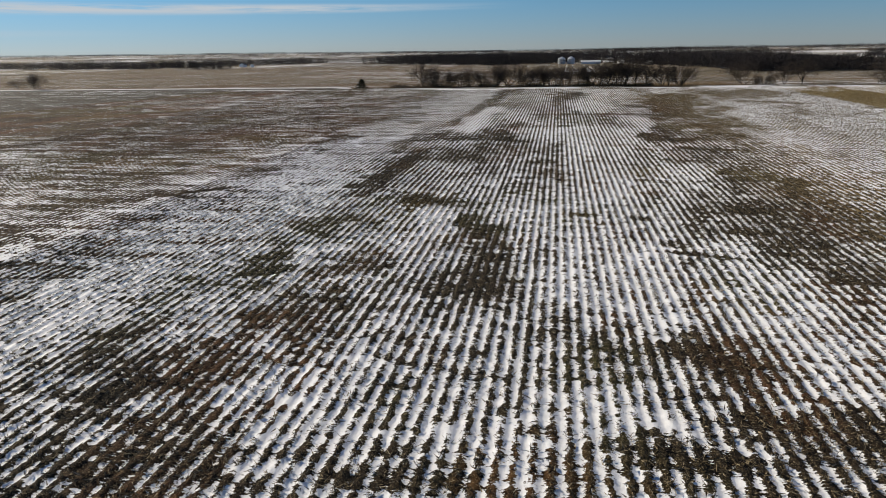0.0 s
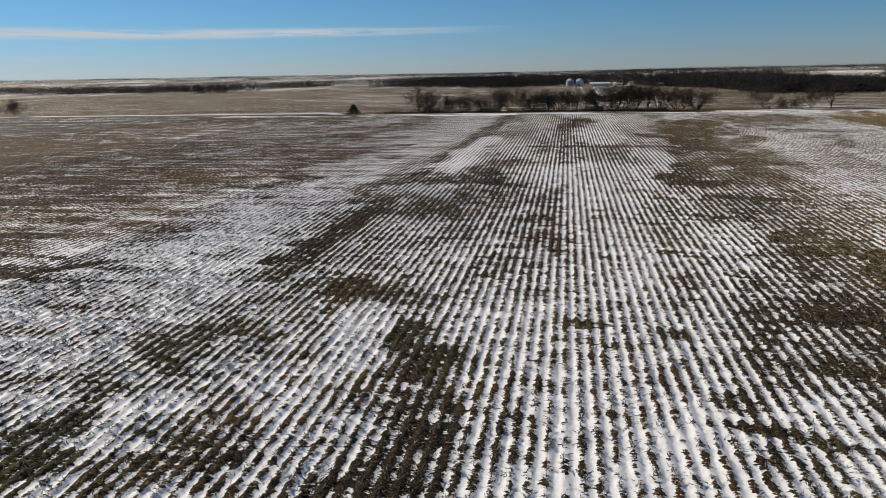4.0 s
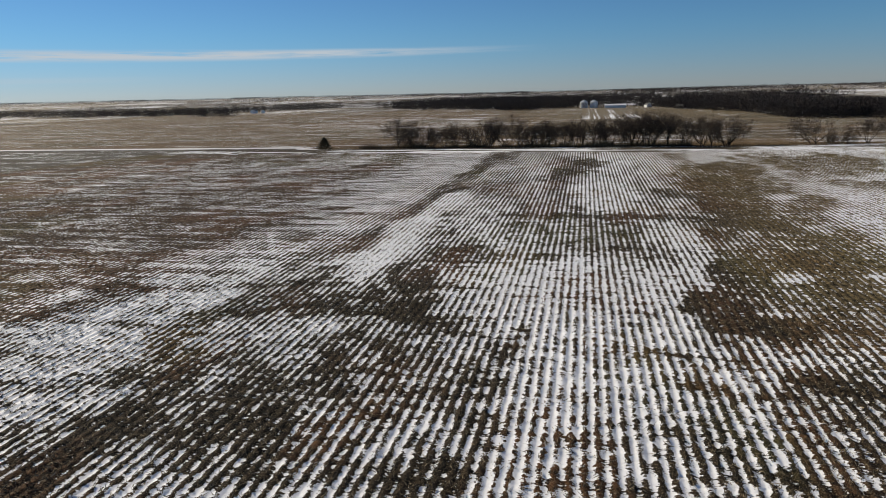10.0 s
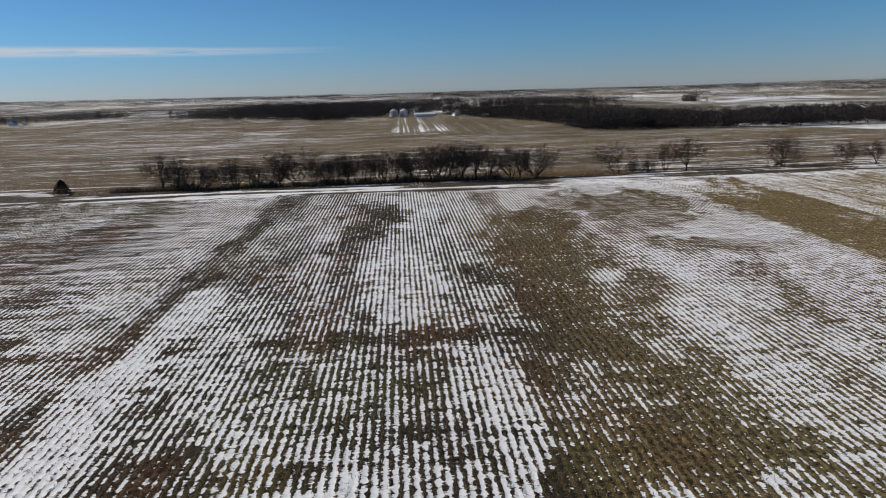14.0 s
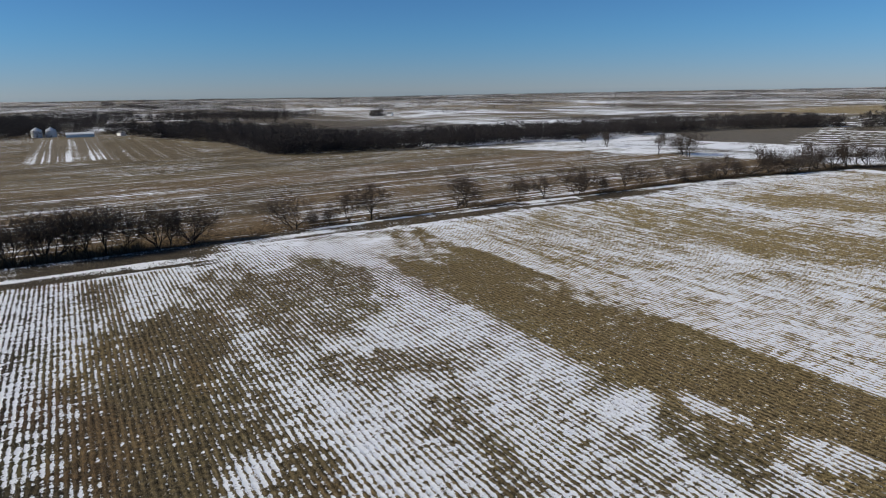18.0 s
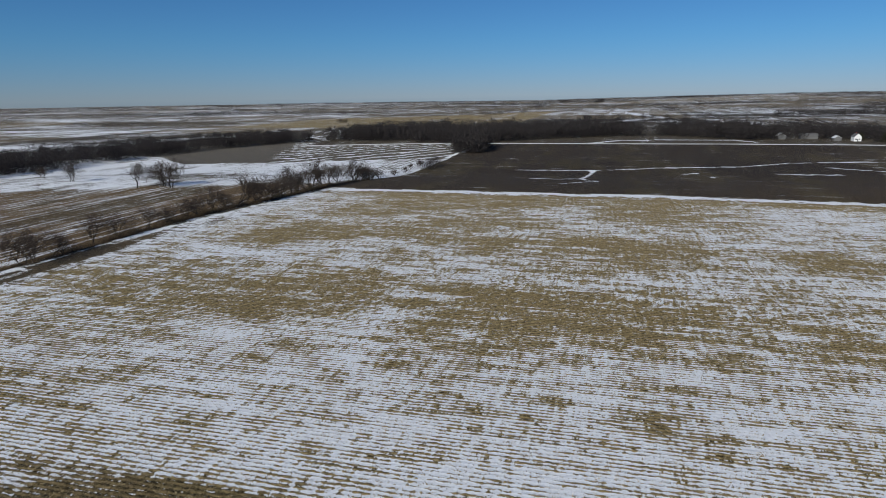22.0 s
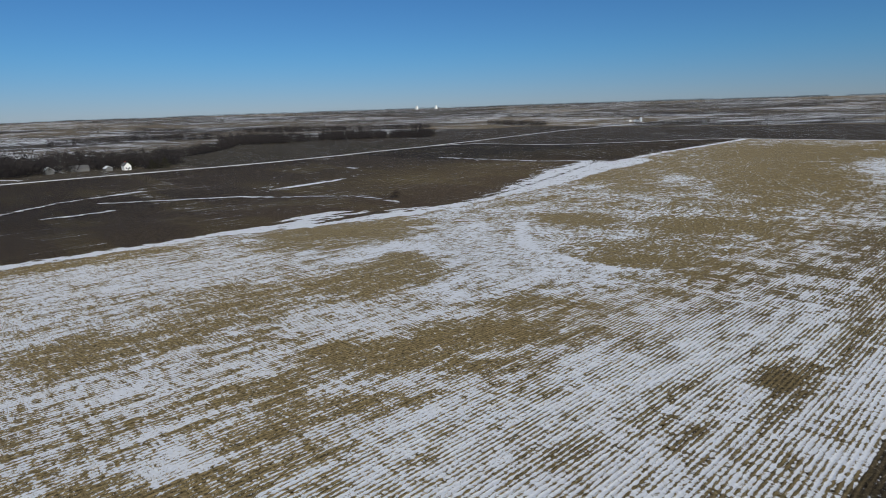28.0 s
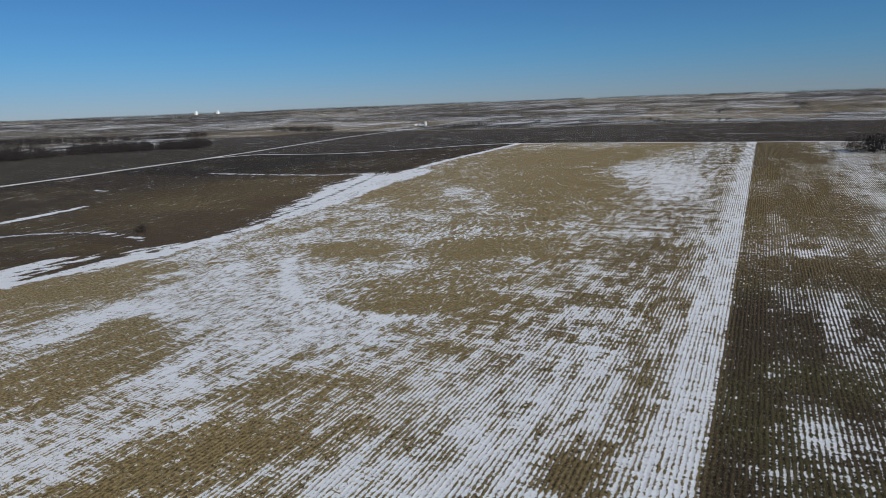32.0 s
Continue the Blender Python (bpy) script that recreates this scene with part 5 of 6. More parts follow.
height = np.concatenate([land_z(gx, gy).ravel(), ploughed_z(hx, hy).ravel()])
land = raw_mesh("ground", np.stack([lx, ly, height], -1), quads)
cover, rowed, soil, lay = surface(lx, ly)
for key, data in (("cover", cover), ("rowed", rowed), ("lay", lay)):
    land.attributes.new(key, "FLOAT", "POINT").data.foreach_set("value", data.astype(np.float32))
tint = land.attributes.new("soil", "FLOAT_COLOR", "POINT")
tint.data.foreach_set("color", np.concatenate([soil, np.ones((len(soil), 1))], 1).astype(np.float32).ravel())
land.materials.append(GROUND)
land.polygons.foreach_set("use_smooth", np.ones(len(land.polygons), bool))
ground = tagged(new("ground", land), "snow-dusted harvested corn field and farmland to the horizon", "ground", kind="structure")

# ---- helpers for things ----


def part(name, me, mat, parent, label="", m=None):
    """Links a mesh or bmesh as one part under a thing or a part."""
    if isinstance(me, bmesh.types.BMesh):
        bm, me = me, bpy.data.meshes.new(name)
        bm.to_mesh(me)
        bm.free()
    if mat and not me.materials:
        me.materials.append(mat)
    ob = new(name, me)
    ob.parent = parent
    if m is not None:
        ob.matrix_basis = m
    return tagged(ob, label)


def thing(name, at, label, category, group="", yaw=0.0):
    ob = new(name)
    ob.empty_display_size = 0.5
    ob.matrix_basis = pose(*at, 0, 0, yaw)
    return tagged(ob, label, category, group)


def on_land(x, y):
    return (x, y, float(land_z(x, y)))


def box(x0, y0, z0, x1, y1, z1, bevel=0.0):
    bm = bmesh.new()
    bmesh.ops.create_cube(bm, size=1, matrix=Matrix.Translation(((x0 + x1) / 2, (y0 + y1) / 2, (z0 + z1) / 2)) @ Matrix.Diagonal((x1 - x0, y1 - y0, z1 - z0, 1)))
    if bevel:
        bmesh.ops.bevel(bm, geom=bm.edges[:], offset=bevel, segments=1, affect="EDGES")
    return bm


def prism(outline, length, axis="y"):
    """An outline in x, z drawn out along y, centred."""
    bm = bmesh.new()
    ends = [[bm.verts.new((x, s * length / 2, z)) for x, z in outline] for s in (-1, 1)]
    bm.faces.new(ends[0])
    bm.faces.new(ends[1][::-1])
    k = len(outline)
    for i in range(k):
        bm.faces.new((ends[0][i], ends[1][i], ends[1][(i + 1) % k], ends[0][(i + 1) % k]))
    bmesh.ops.recalc_face_normals(bm, faces=bm.faces[:])
    return bm


# ---- roads ----


def road(points, width, label):
    """A low crowned strip laid over the land along the points."""
    line = [np.array(p, float) for p in points]
    rows = []
    for a, b in zip(line, line[1:]):
        k = max(2, int(np.hypot(*(b - a)) / 6))
        rows += [a + (b - a) * i / k for i in range(k)]
    rows.append(line[-1])
    co, faces = [], []
    for i, p in enumerate(rows):
        d = rows[min(i + 1, len(rows) - 1)] - rows[max(i - 1, 0)]
        n = np.array([-d[1], d[0]]) / np.hypot(*d)
        wide = width * (0.92 + 0.16 * math.sin(i * 0.7) * math.sin(i * 0.23))
        for s, lift in ((-0.62, -0.25), (-0.45, 0.16), (0.0, 0.28), (0.45, 0.16), (0.62, -0.25)):
            q = p + n * s * wide
            co.append((q[0], q[1], float(land_z(q[0], q[1])) + lift))
    for i in range(len(rows) - 1):
        faces += [(5 * i + j, 5 * i + j + 1, 5 * i + j + 6, 5 * i + j + 5) for j in range(4)]
    me = raw_mesh("road", np.array(co), np.array(faces))
    me.materials.append(GRAVEL)
    return tagged(new("road", me), label, "road", kind="structure")


road([(-89, 293.0), (-155, 294.5), (-300, 299), (-700, 314), (-1500, 340)], 4.2, "snow-covered field lane along the ditch")
road([(601, 430), (622, 248), (623, 165), (627, 40), (626, -32), (622, -84), (610, -165), (604, -240), (611, -349), (637, -468), (712, -759), (789, -1209), (850, -1500)], 6.0, "pale gravel road crossing the farmland with snowy edges")
road([(-700, -507), (0, -505.5), (318, -504), (372, -482), (396, -462), (454, -446), (596, -424), (616, -376)], 3.6, "thin snowy track at the end of the stubble field")

# ---- trees ----


def tube(co, faces, a, b, ra, rb, sides=5):
    d = b - a
    length = np.linalg.norm(d) or 1e-6
    d = d / length
    u = np.cross(d, (0.0, 0.0, 1.0) if abs(d[2]) < 0.9 else (1.0, 0.0, 0.0))
    u /= np.linalg.norm(u)
    v = np.cross(d, u)
    base = len(co)
    for centre, r in ((a, ra), (b, rb)):
        for i in range(sides):
            t = 2 * math.pi * i / sides
            co.append(centre + r * (math.cos(t) * u + math.sin(t) * v))
    for i in range(sides):
        j = (i + 1) % sides
        faces.append((base + i, base + j, base + sides + j, base + sides + i))


def bare_tree(seed, height, stems=1, spread=0.5, twigs=900):
    """Meshes of a leafless tree: trunk with its limbs, and the crown of fine twigs."""
    rng = np.random.default_rng(seed)
    co, faces, tips = [], [], []

    reach = [rng.uniform(0.13, 0.24), 0.36, 0.26, 0.18, 0.12]

    def grow(at, way, length, radius, level):
        k = (2, 3, 3, 2, 1)[level]
        for i in range(k):
            way = way + rng.normal(0, 0.11 + 0.05 * level, 3) + np.array((0, 0, 0.10))
            way /= np.linalg.norm(way)
            end = at + way * length / k
            r2 = radius * (0.84 if level < 3 else 0.7)
            tube(co, faces, at, end, radius, r2, 4 if level < 2 else 3)
            at, radius = end, r2
            if level >= 2:
                tips.append((at.copy(), way.copy(), length))
            if 0 < level < 4 and rng.random() < 0.62:
                branch(at, way, height * reach[level + 1] * rng.uniform(0.6, 1.0), radius * 0.6, level + 1)
        if level < 4:
            for i in range(rng.integers(3, 5) if level == 0 else 2):
                branch(at, way, height * reach[level + 1] * rng.uniform(0.8, 1.15), radius * 0.72, level + 1)

    def branch(at, way, length, radius, level):
        if level > 4:
            return
        side = rng.normal(0, 1, 3)
        side -= way * side.dot(way)
        side /= np.linalg.norm(side)
        w2 = way * rng.uniform(0.6, 0.9) + side * spread * rng.uniform(0.5, 1.15)
        grow(at, w2 / np.linalg.norm(w2), length, radius, level)

    for s in range(stems):
        lean = rng.normal(0, 0.10 + 0.16 * (stems > 1), 3)
        lean[2] = 1.0
        grow(np.array((rng.normal(0, 0.25 * (stems - 1)), rng.normal(0, 0.25 * (stems - 1)), -0.3)), lean / np.linalg.norm(lean),
             height * reach[0], 0.028 * height * (0.7 if stems > 1 else 1.0), 0)
    co = np.array(co)
    grown = co[:, 2].max()
    scale = height / (grown * 1.08)
    co *= scale
    trunk = raw_mesh("trunk", co, np.array([f if len(f) == 4 else f for f in faces]))
    trunk.materials.append(BARK)
    pick = rng.integers(0, len(tips), twigs)
    base = np.array([tips[i][0] for i in pick]) * scale
    lead = np.array([tips[i][1] for i in pick])
    ways = lead * 0.8 + rng.normal(0, 0.5, (twigs, 3)) + np.array((0, 0, 0.12))
    ways /= np.linalg.norm(ways, axis=1)[:, None]
    sides = np.cross(ways, rng.normal(0, 1, (twigs, 3)))
    sides /= np.linalg.norm(sides, axis=1)[:, None] + 1e-9
    reach = rng.uniform(0.5, 1.5, twigs)[:, None] * height / 9
    width = rng.uniform(0.012, 0.03, twigs)[:, None]
    tri = np.stack([base - sides * width, base + sides * width, base + ways * reach], 1).reshape(-1, 3)
    crown = raw_mesh("crown", tri, np.arange(3 * twigs).reshape(-1, 3))
    crown.materials.append(TWIG)
    return trunk, crown


KINDS = [bare_tree(11, 9.0, 1, 0.55, 2400), bare_tree(12, 9.0, 2, 0.5, 2600), bare_tree(13, 9.0, 1, 0.75, 2600), bare_tree(14, 9.0, 3, 0.5, 2800),
         bare_tree(15, 9.0, 4, 0.6, 3000), bare_tree(16, 9.0, 2, 0.8, 2600), bare_tree(17, 9.0, 1, 0.45, 2100)]
TREE_LABEL = ["bare dark deciduous tree with an upright crown by the ditch", "bare two-stemmed tree in the snowy ditch line",
              "bare spreading tree with crooked dark limbs by the ditch", "bare clump of thin grey-brown stems beside the field",
              "bare bushy many-stemmed tree on the ditch bank", "bare forked tree with low wide limbs on the ditch bank",
              "bare slender tree with fine brown twigs by the ditch"]
MODELS = []
for kind, (trunk_mesh, crown_mesh) in enumerate(KINDS):
    MODELS.append((trunk_mesh, crown_mesh, TREE_LABEL[kind]))
tree_count = 0


def tree(x, y, height, kind, group="bare trees along the ditch", wide=1.0, label=""):
    global tree_count
    tree_count += 1
    trunk_mesh, crown_mesh, words = MODELS[kind]
    ob = thing("tree", on_land(x, y), label or words, "tree", group, yaw=(tree_count * 137.5) % 360)
    ob.scale = (height / 9 * wide, height / 9 * wide, height / 9)
    part("trunk", trunk_mesh, None, ob, "dark bark trunk and limbs")
    part("crown", crown_mesh, None, ob, "fine leafless twigs")
    return ob


# from the west end of the ditch to its east end: x, offset from the ditch, height, kind
WEST_TREES = [(-60.5, 1.0, 9.8, 2), (-55, 0, 9.0, 4), (-48, -0.5, 7.6, 4), (-43, 0.8, 7.0, 3), (-38, 0, 8.4, 3), (-33, 0.6, 7.4, 4),
              (-29, 0.6, 9.0, 0), (-21, 0.8, 10.4, 5), (-14.5, 0, 8.6, 1), (-11, 1.5, 7.6, 4), (-4.4, 0.8, 8.6, 2), (0.2, 0, 7.8, 3),
              (4.4, 0.8, 9.2, 0), (10.7, 0.4, 8.6, 1), (13.5, 1.2, 7.4, 3)]
GAP_TREES = [(-25.5, 0.8, 8.2, 6), (-8.4, 0.5, 7.8, 3), (-1.8, 1.2, 7.6, 6), (6.2, 0.6, 8.0, 3), (15.8, 0.4, 8.4, 6), (23.2, 0.2, 9.0, 6), (38.2, 0.6, 8.8, 3)]
MIDDLE_TREES = [(18.0, 0.6, 9.6, 5), (21.5, 1.5, 9.6, 1), (25.0, 0.4, 10.4, 0), (28.5, 1.0, 10.2, 3), (31.0, 0.6, 10.8, 1), (34.5, 0.2, 9.8, 2),
                (45.9, 0, 9.0, 3), (48.5, 0.8, 7.6, 6), (53.3, 0, 9.0, 4), (78.8, 0, 8.8, 5), (85, 0, 4.0, 4), (89, 1, 4.4, 4), (95.5, 0.8, 8.2, 1),
                (101.8, 0.4, 9.2, 2), (133, 0.8, 9.4, 4)]
EAST_TREES = [(153.5, 0, 7.0, 3), (163.4, 0, 6.6, 2), (176.3, -1, 9.0, 5), (180, 0, 7.0, 3), (186, -2, 5.0, 4), (199, 0, 7.8, 2), (209, 0, 6.4, 3),
              (221.5, 0, 6.8, 1), (229, -1, 5.4, 4), (238, -1, 6.4, 3), (244, 0, 6.0, 4), (251, 0, 8.0, 2), (257, 0, 6.0, 4), (264, 0, 11.5, 0)]
END_TREES = [(272, 0, 8.0, 4), (281.8, 0, 9.0, 5), (288, 0, 7.4, 4), (294.6, 0, 10.8, 2), (301, 1, 8.6, 4), (309, 0, 9.8, 3), (317.2, 0, 12.2, 0),
             (323, 1, 9.0, 1), (332, 1, 8.4, 3), (343, 0, 10, 2), (349, 2, 7.5, 4), (356, 1, 6.5, 4), (364, 1, 7.0, 4), (372, 3, 5.0, 4), (381, 2, 4.0, 4), (408, 3, 3.2, 4), (424, 2, 3.6, 4), (440, 3, 3.4, 4), (452, 2, 3.8, 4), (463, 4, 3.2, 4)]
for x, off, height, kind in WEST_TREES + GAP_TREES + MIDDLE_TREES + EAST_TREES + END_TREES:
    tree(x, float(ditch_y(x)) + 0.4 + off, height * 1.2 + 0.7, kind, wide=1.25 if kind in (4, 5) else 1.05)
for x, y, height, kind in [(300, 358, 12, 2), (301, 340.5, 14, 5), (306, 347, 12, 4), (322, 417, 10, 3), (340, 455, 7, 2), (352, 470, 7, 4)]:
    tree(x, y, height, kind, "trees in the snowy meadow", 1.2, "bare tree standing alone in the snowy meadow")
for x, y, height, kind in [(-277, 304, 9.5, 4), (-289, 304, 6.0, 5)]:
    tree(x, y, height, kind, "trees by the lane", 1.3, "round bare tree beside the snowy lane")
for x, y, height, kind in [(1070, 598, 11, 2), (1082, 592, 10, 5)]:
    tree(x, y, height, kind, "trees in the stubble", 1.3, "bare tree standing far out in the golden field")
tree(322, -72, 4.5, 4, "trees by the lane", 1.4, "low bare bush at the edge of the ploughed field")


def cedar(x, y, height, label, n=7000):
    ob = thing("cedar_tree", on_land(x, y), label, "tree")
    co, faces = [], []
    tube(co, faces, np.array((0, 0, -0.3)), np.array((0, 0, height * 0.7)), 0.16, 0.05, 6)
    part("trunk", raw_mesh("trunk", np.array(co), np.array(faces)), BARK, ob)
    rng = np.random.default_rng(5)
    f = rng.random(n) ** 0.9
    a = rng.random(n) * 2 * np.pi
    lump = 1 + 0.25 * np.sin(3 * a + 7 * f) + 0.2 * np.sin(5 * a - 13 * f) + 0.12 * np.sin(2 * a + 29 * f)
    r = np.minimum(1.25 * (1 - f) ** 0.8, 0.78 + 0.5 * f) * height * 0.46 * np.sqrt(rng.uniform(0.05, 1.1, n)) + 0.08
    at = np.stack([r * lump * np.cos(a), r * lump * np.sin(a), 0.05 + f * height * 0.97], -1)
    ways = np.stack([np.cos(a), np.sin(a), np.full(n, 0.5)], -1) + rng.normal(0, 0.5, (n, 3))
    sides = np.cross(ways, rng.normal(0, 1, (n, 3)))
    sides /= np.linalg.norm(sides, axis=1)[:, None]
    tri = np.stack([at - sides * 0.06 * (7000 / n) ** 0.5, at + sides * 0.06 * (7000 / n) ** 0.5, at + ways * 0.2 * (7000 / n) ** 0.3], 1).reshape(-1, 3)
    part("crown", raw_mesh("crown", tri, np.arange(3 * n).reshape(-1, 3)), NEEDLE, ob, "dense dark needles")


cedar(-89.5, 291.5, 5.6, "dark rust-green cedar standing alone at the lane's end")
for x, y, height in [(652, -76, 8.5), (657, -82, 7.5), (655, -88, 9.0), (665, -84, 8.0), (676, -66, 7.0)]:
    cedar(x, y, height, "dark evergreen windbreak tree beside the farmhouse", 1500)


def stuff_mesh(name, tri, mat, label, category):
    me = raw_mesh(name, tri.reshape(-1, 3), np.arange(len(tri) * 3).reshape(-1, 3))
    me.materials.append(mat)
    return tagged(new(name, me), label, category, kind="stuff")


def blades(rng, at, ways, reach, width):
    """One thin triangle for each place."""
    n = len(at)
    sides = np.cross(ways, rng.normal(0, 1, (n, 3)))
    sides /= np.linalg.norm(sides, axis=1)[:, None] + 1e-9
    ways = ways / (np.linalg.norm(ways, axis=1)[:, None] + 1e-9)
    return np.stack([at - sides * width[:, None], at + sides * width[:, None], at + ways * reach[:, None]], 1)


# weeds and brush on the ditch bank
rng = np.random.default_rng(31)
n = 50000
bx = rng.uniform(-75, 360, n)
lumps = cloudy(bx / 5.0, bx * 0 + 3.0, 81, 3)
keep = (lumps > 0.44) | (bx < 60) | (bx > 200)
bx = bx[keep]
n = len(bx)
by = ditch_y(bx) + rng.normal(0.0, 1.3, n)
tall = np.where(bx < 42, 2.3, np.where(bx > 190, 1.5, 0.8)) * (0.5 + 1.6 * cloudy(bx / 3.0, by / 3.0, 83, 2) ** 2)
at = np.stack([bx, by, land_z(bx, by) - 0.05], -1)
stuff_mesh("ditch_brush", blades(rng, at, np.stack([rng.normal(0, 0.4, n), rng.normal(0, 0.4, n), np.ones(n)], -1), rng.uniform(0.5, 1.6, n) * tall, rng.uniform(0.03, 0.08, n)),
           BRUSH, "brown dead weeds and brush along the ditch bank", "brush")


def woods(name, xy, heights, twigs, coarse, seed, label):
    """A far wood: for each tree a stem and many twig blades in an uneven crown."""
    rng = np.random.default_rng(seed)
    k = len(xy)
    z = land_z(xy[:, 0], xy[:, 1])
    stem_at = np.stack([xy[:, 0], xy[:, 1], z - 0.3], -1)
    stems = blades(rng, stem_at, np.concatenate([rng.normal(0, 0.08, (k, 2)), np.ones((k, 1))], 1), heights * 0.75, np.full(k, 0.12 * coarse))
    i = np.repeat(np.arange(k), twigs)
    n = len(i)
    a = rng.random(n) * 2 * np.pi
    f = rng.random(n)
    wide = (0.30 + 0.16 * hashed(i, i * 0, 5)) * heights[i] * (2.6 if coarse > 2 else 1.0)
    r = wide * np.sqrt(rng.random(n)) * np.sqrt(np.clip(1.05 - (2 * f - 0.95) ** 2, 0.05, 1))
    at = np.stack([xy[i, 0] + r * np.cos(a), xy[i, 1] + r * np.sin(a), z[i] + heights[i] * (0.05 + 0.78 * f)], -1)
    ways = np.stack([np.cos(a) * 0.55, np.sin(a) * 0.55, 0.25 + 0.35 * f], -1) + rng.normal(0, 0.5, (n, 3))
    if coarse > 2:      # crowns far off run together
        ways[:, 2] *= 0.35
    tw = blades(rng, at, ways, rng.uniform(0.09, 0.19, n) * heights[i], rng.uniform(0.015, 0.036, n) * heights[i] * coarse)
    return stuff_mesh(name, tw if coarse > 2 else np.concatenate([stems, tw]), WOOD_TWIG, label, "woods")


def band(rng, line, depth, spacing):
    """Random places in a strip that lies behind a line of points (to its left)."""
    found = []
    for a, b in zip(line, line[1:]):
        a, b = np.array(a, float), np.array(b, float)
        d = b - a
        length = np.hypot(*d)
        normal = np.array([-d[1], d[0]]) / length
        k = int(length * depth / spacing ** 2)
        s, t = rng.random(k), rng.random(k) ** 1.15
        found.append(a + s[:, None] * d + normal * (t * depth)[:, None])
    return np.concatenate(found)


rng = np.random.default_rng(41)
NORTH_WOOD = [(-330, 1050), (-84, 815), (60, 880), (140, 640), (140, 528), (212, 506), (290, 493), (356, 505), (440, 522), (566, 506), (655, 440)]
xy = np.concatenate([band(rng, NORTH_WOOD[3:], 75, 5.6), band(rng, NORTH_WOOD[:3], 280, 10.0), band(rng, NORTH_WOOD[2:4], 110, 7.0)])
woods("woodland", xy, rng.uniform(9.5, 15, len(xy)), 76, 0.8, 42, "dark leafless woodland along the creek beyond the fields")
EAST_WOOD = [(668, -112), (690, -20), (668, 20), (700, 60), (748, 110), (690, 180), (660, 236), (600, 262), (640, 320), (655, 440)]
xy = np.concatenate([band(rng, EAST_WOOD[::-1], 75, 5.6), band(rng, [(690, 420), (700, 250), (715, 110)], 170, 8.5), band(rng, [(740, 60), (765, -80)], 120, 15), band(rng, [(545, 244), (590, 242)], 26, 3.4), band(rng, [(468, 264), (434, 262)], 8, 3.4)])
low = np.where(xy[:, 0] < 480, 0.45, 1.0)
woods("creek_woods", xy, (0.75 + 0.7 * cloudy(xy[:, 0] / 28, xy[:, 1] / 28, 19, 2)) * rng.uniform(9, 15, len(xy)) * low, 74, 0.8, 43, "dark bare trees crowding the creek and farmyard")
SOUTH_EAST = [(900, -255), (867, -330), (882, -394), (822, -473), (772, -518)]
xy = np.concatenate([band(rng, SOUTH_EAST, 110, 5.8), band(rng, [(727, -115), (826, -227), (900, -279)], 13, 4.4), band(rng, [(650, -72), (655, -90)], 10, 3.6),
                     band(rng, [(1268, -135), (1277, -284), (1126, -377), (1080, -480)], 26, 6.5), band(rng, [(1456, -558), (1206, -646), (1082, -812)], 70, 8.5),
                     band(rng, [(1139, -1053), (918, -974)], 26, 6.5), band(rng, [(1110, 30), (1113, 194)], 60, 11), band(rng, [(440, -1196), (400, -1205)], 16, 4.5),
                     band(rng, [(22, -420), (50, -420)], 26, 4.5), band(rng, [(560, -1245), (536, -1235)], 14, 4.5), band(rng, [(320, -1215), (285, -1225)], 14, 4.5),
                     band(rng, [(190, -1085), (150, -1080)], 10, 4.5), band(rng, [(760, -1100), (640, -1190)], 16, 6), band(rng, [(470, 1085), (440, 1040)], 18, 5),
                     band(rng, [(120, 775), (100, 760)], 10, 4.0)])
scrub = (xy[:, 1] < -1000) & (xy[:, 0] < 800)
woods("hedgerow_woods", xy, rng.uniform(8.5, 14, len(xy)) * np.where(scrub, 0.5, 1.0), 56, 1.0, 44, "dark bare hedgerow trees between distant fields")
# shelter belts and wooded creeks towards the horizon
spots = []
for i in range(300):
    far = 1150 + 3500 * rng.random() ** 0.8
    yaw = math.radians(70 - 290 * rng.random())
    cx, cy = 60 - far * math.sin(yaw), 60 + far * math.cos(yaw)
    cx, cy = round(cx / 201) * 201, round(cy / 201) * 201
    if -150 < cx < 900 and -1000 < cy < 900:
        continue
    length, deep = rng.uniform(60, 420), rng.uniform(12, 45)
    if rng.random() < 0.5:
        length, deep = deep, length
    k = int(length * deep / 95) + 4
    spots.append(np.stack([cx + (rng.random(k) - 0.5) * length, cy + (rng.random(k) - 0.5) * deep], -1))
xy = np.concatenate(spots)
woods("shelter_belts", xy, rng.uniform(7, 12, len(xy)), 6, 3.8, 45, "dark shelter belts and tree lines scattered towards the horizon")
BELT = [(-900, 1000), (-650, 930), (-420, 1150)]
xy = np.concatenate([band(rng, BELT, 120, 9.5), band(rng, [(-560, 880), (-475, 850)], 30, 6), band(rng, [(-350, 1260), (100, 1160), (300, 1010)], 190, 9.5)])
woods("belt_woods", xy, rng.uniform(9, 15, len(xy)), 26, 1.5, 48, "dark leafless woods beyond the grass fields")
xy = np.concatenate([band(rng, [(-2600, 1300), (-1500, 1250), (-900, 1000)], 160, 14),
                     band(rng, [(-300, 1500), (500, 1500), (1100, 1300)], 160, 20), band(rng, [(1500, 900), (1700, 0), (1600, -900)], 40, 16),
                     band(rng, [(2030, -360), (2010, -430)], 40, 11), band(rng, [(2000, -500), (1900, -505), (1720, -515)], 40, 11), band(rng, [(2900, -1500), (2600, -1900), (2150, -2400), (1750, -2700)], 260, 24)])
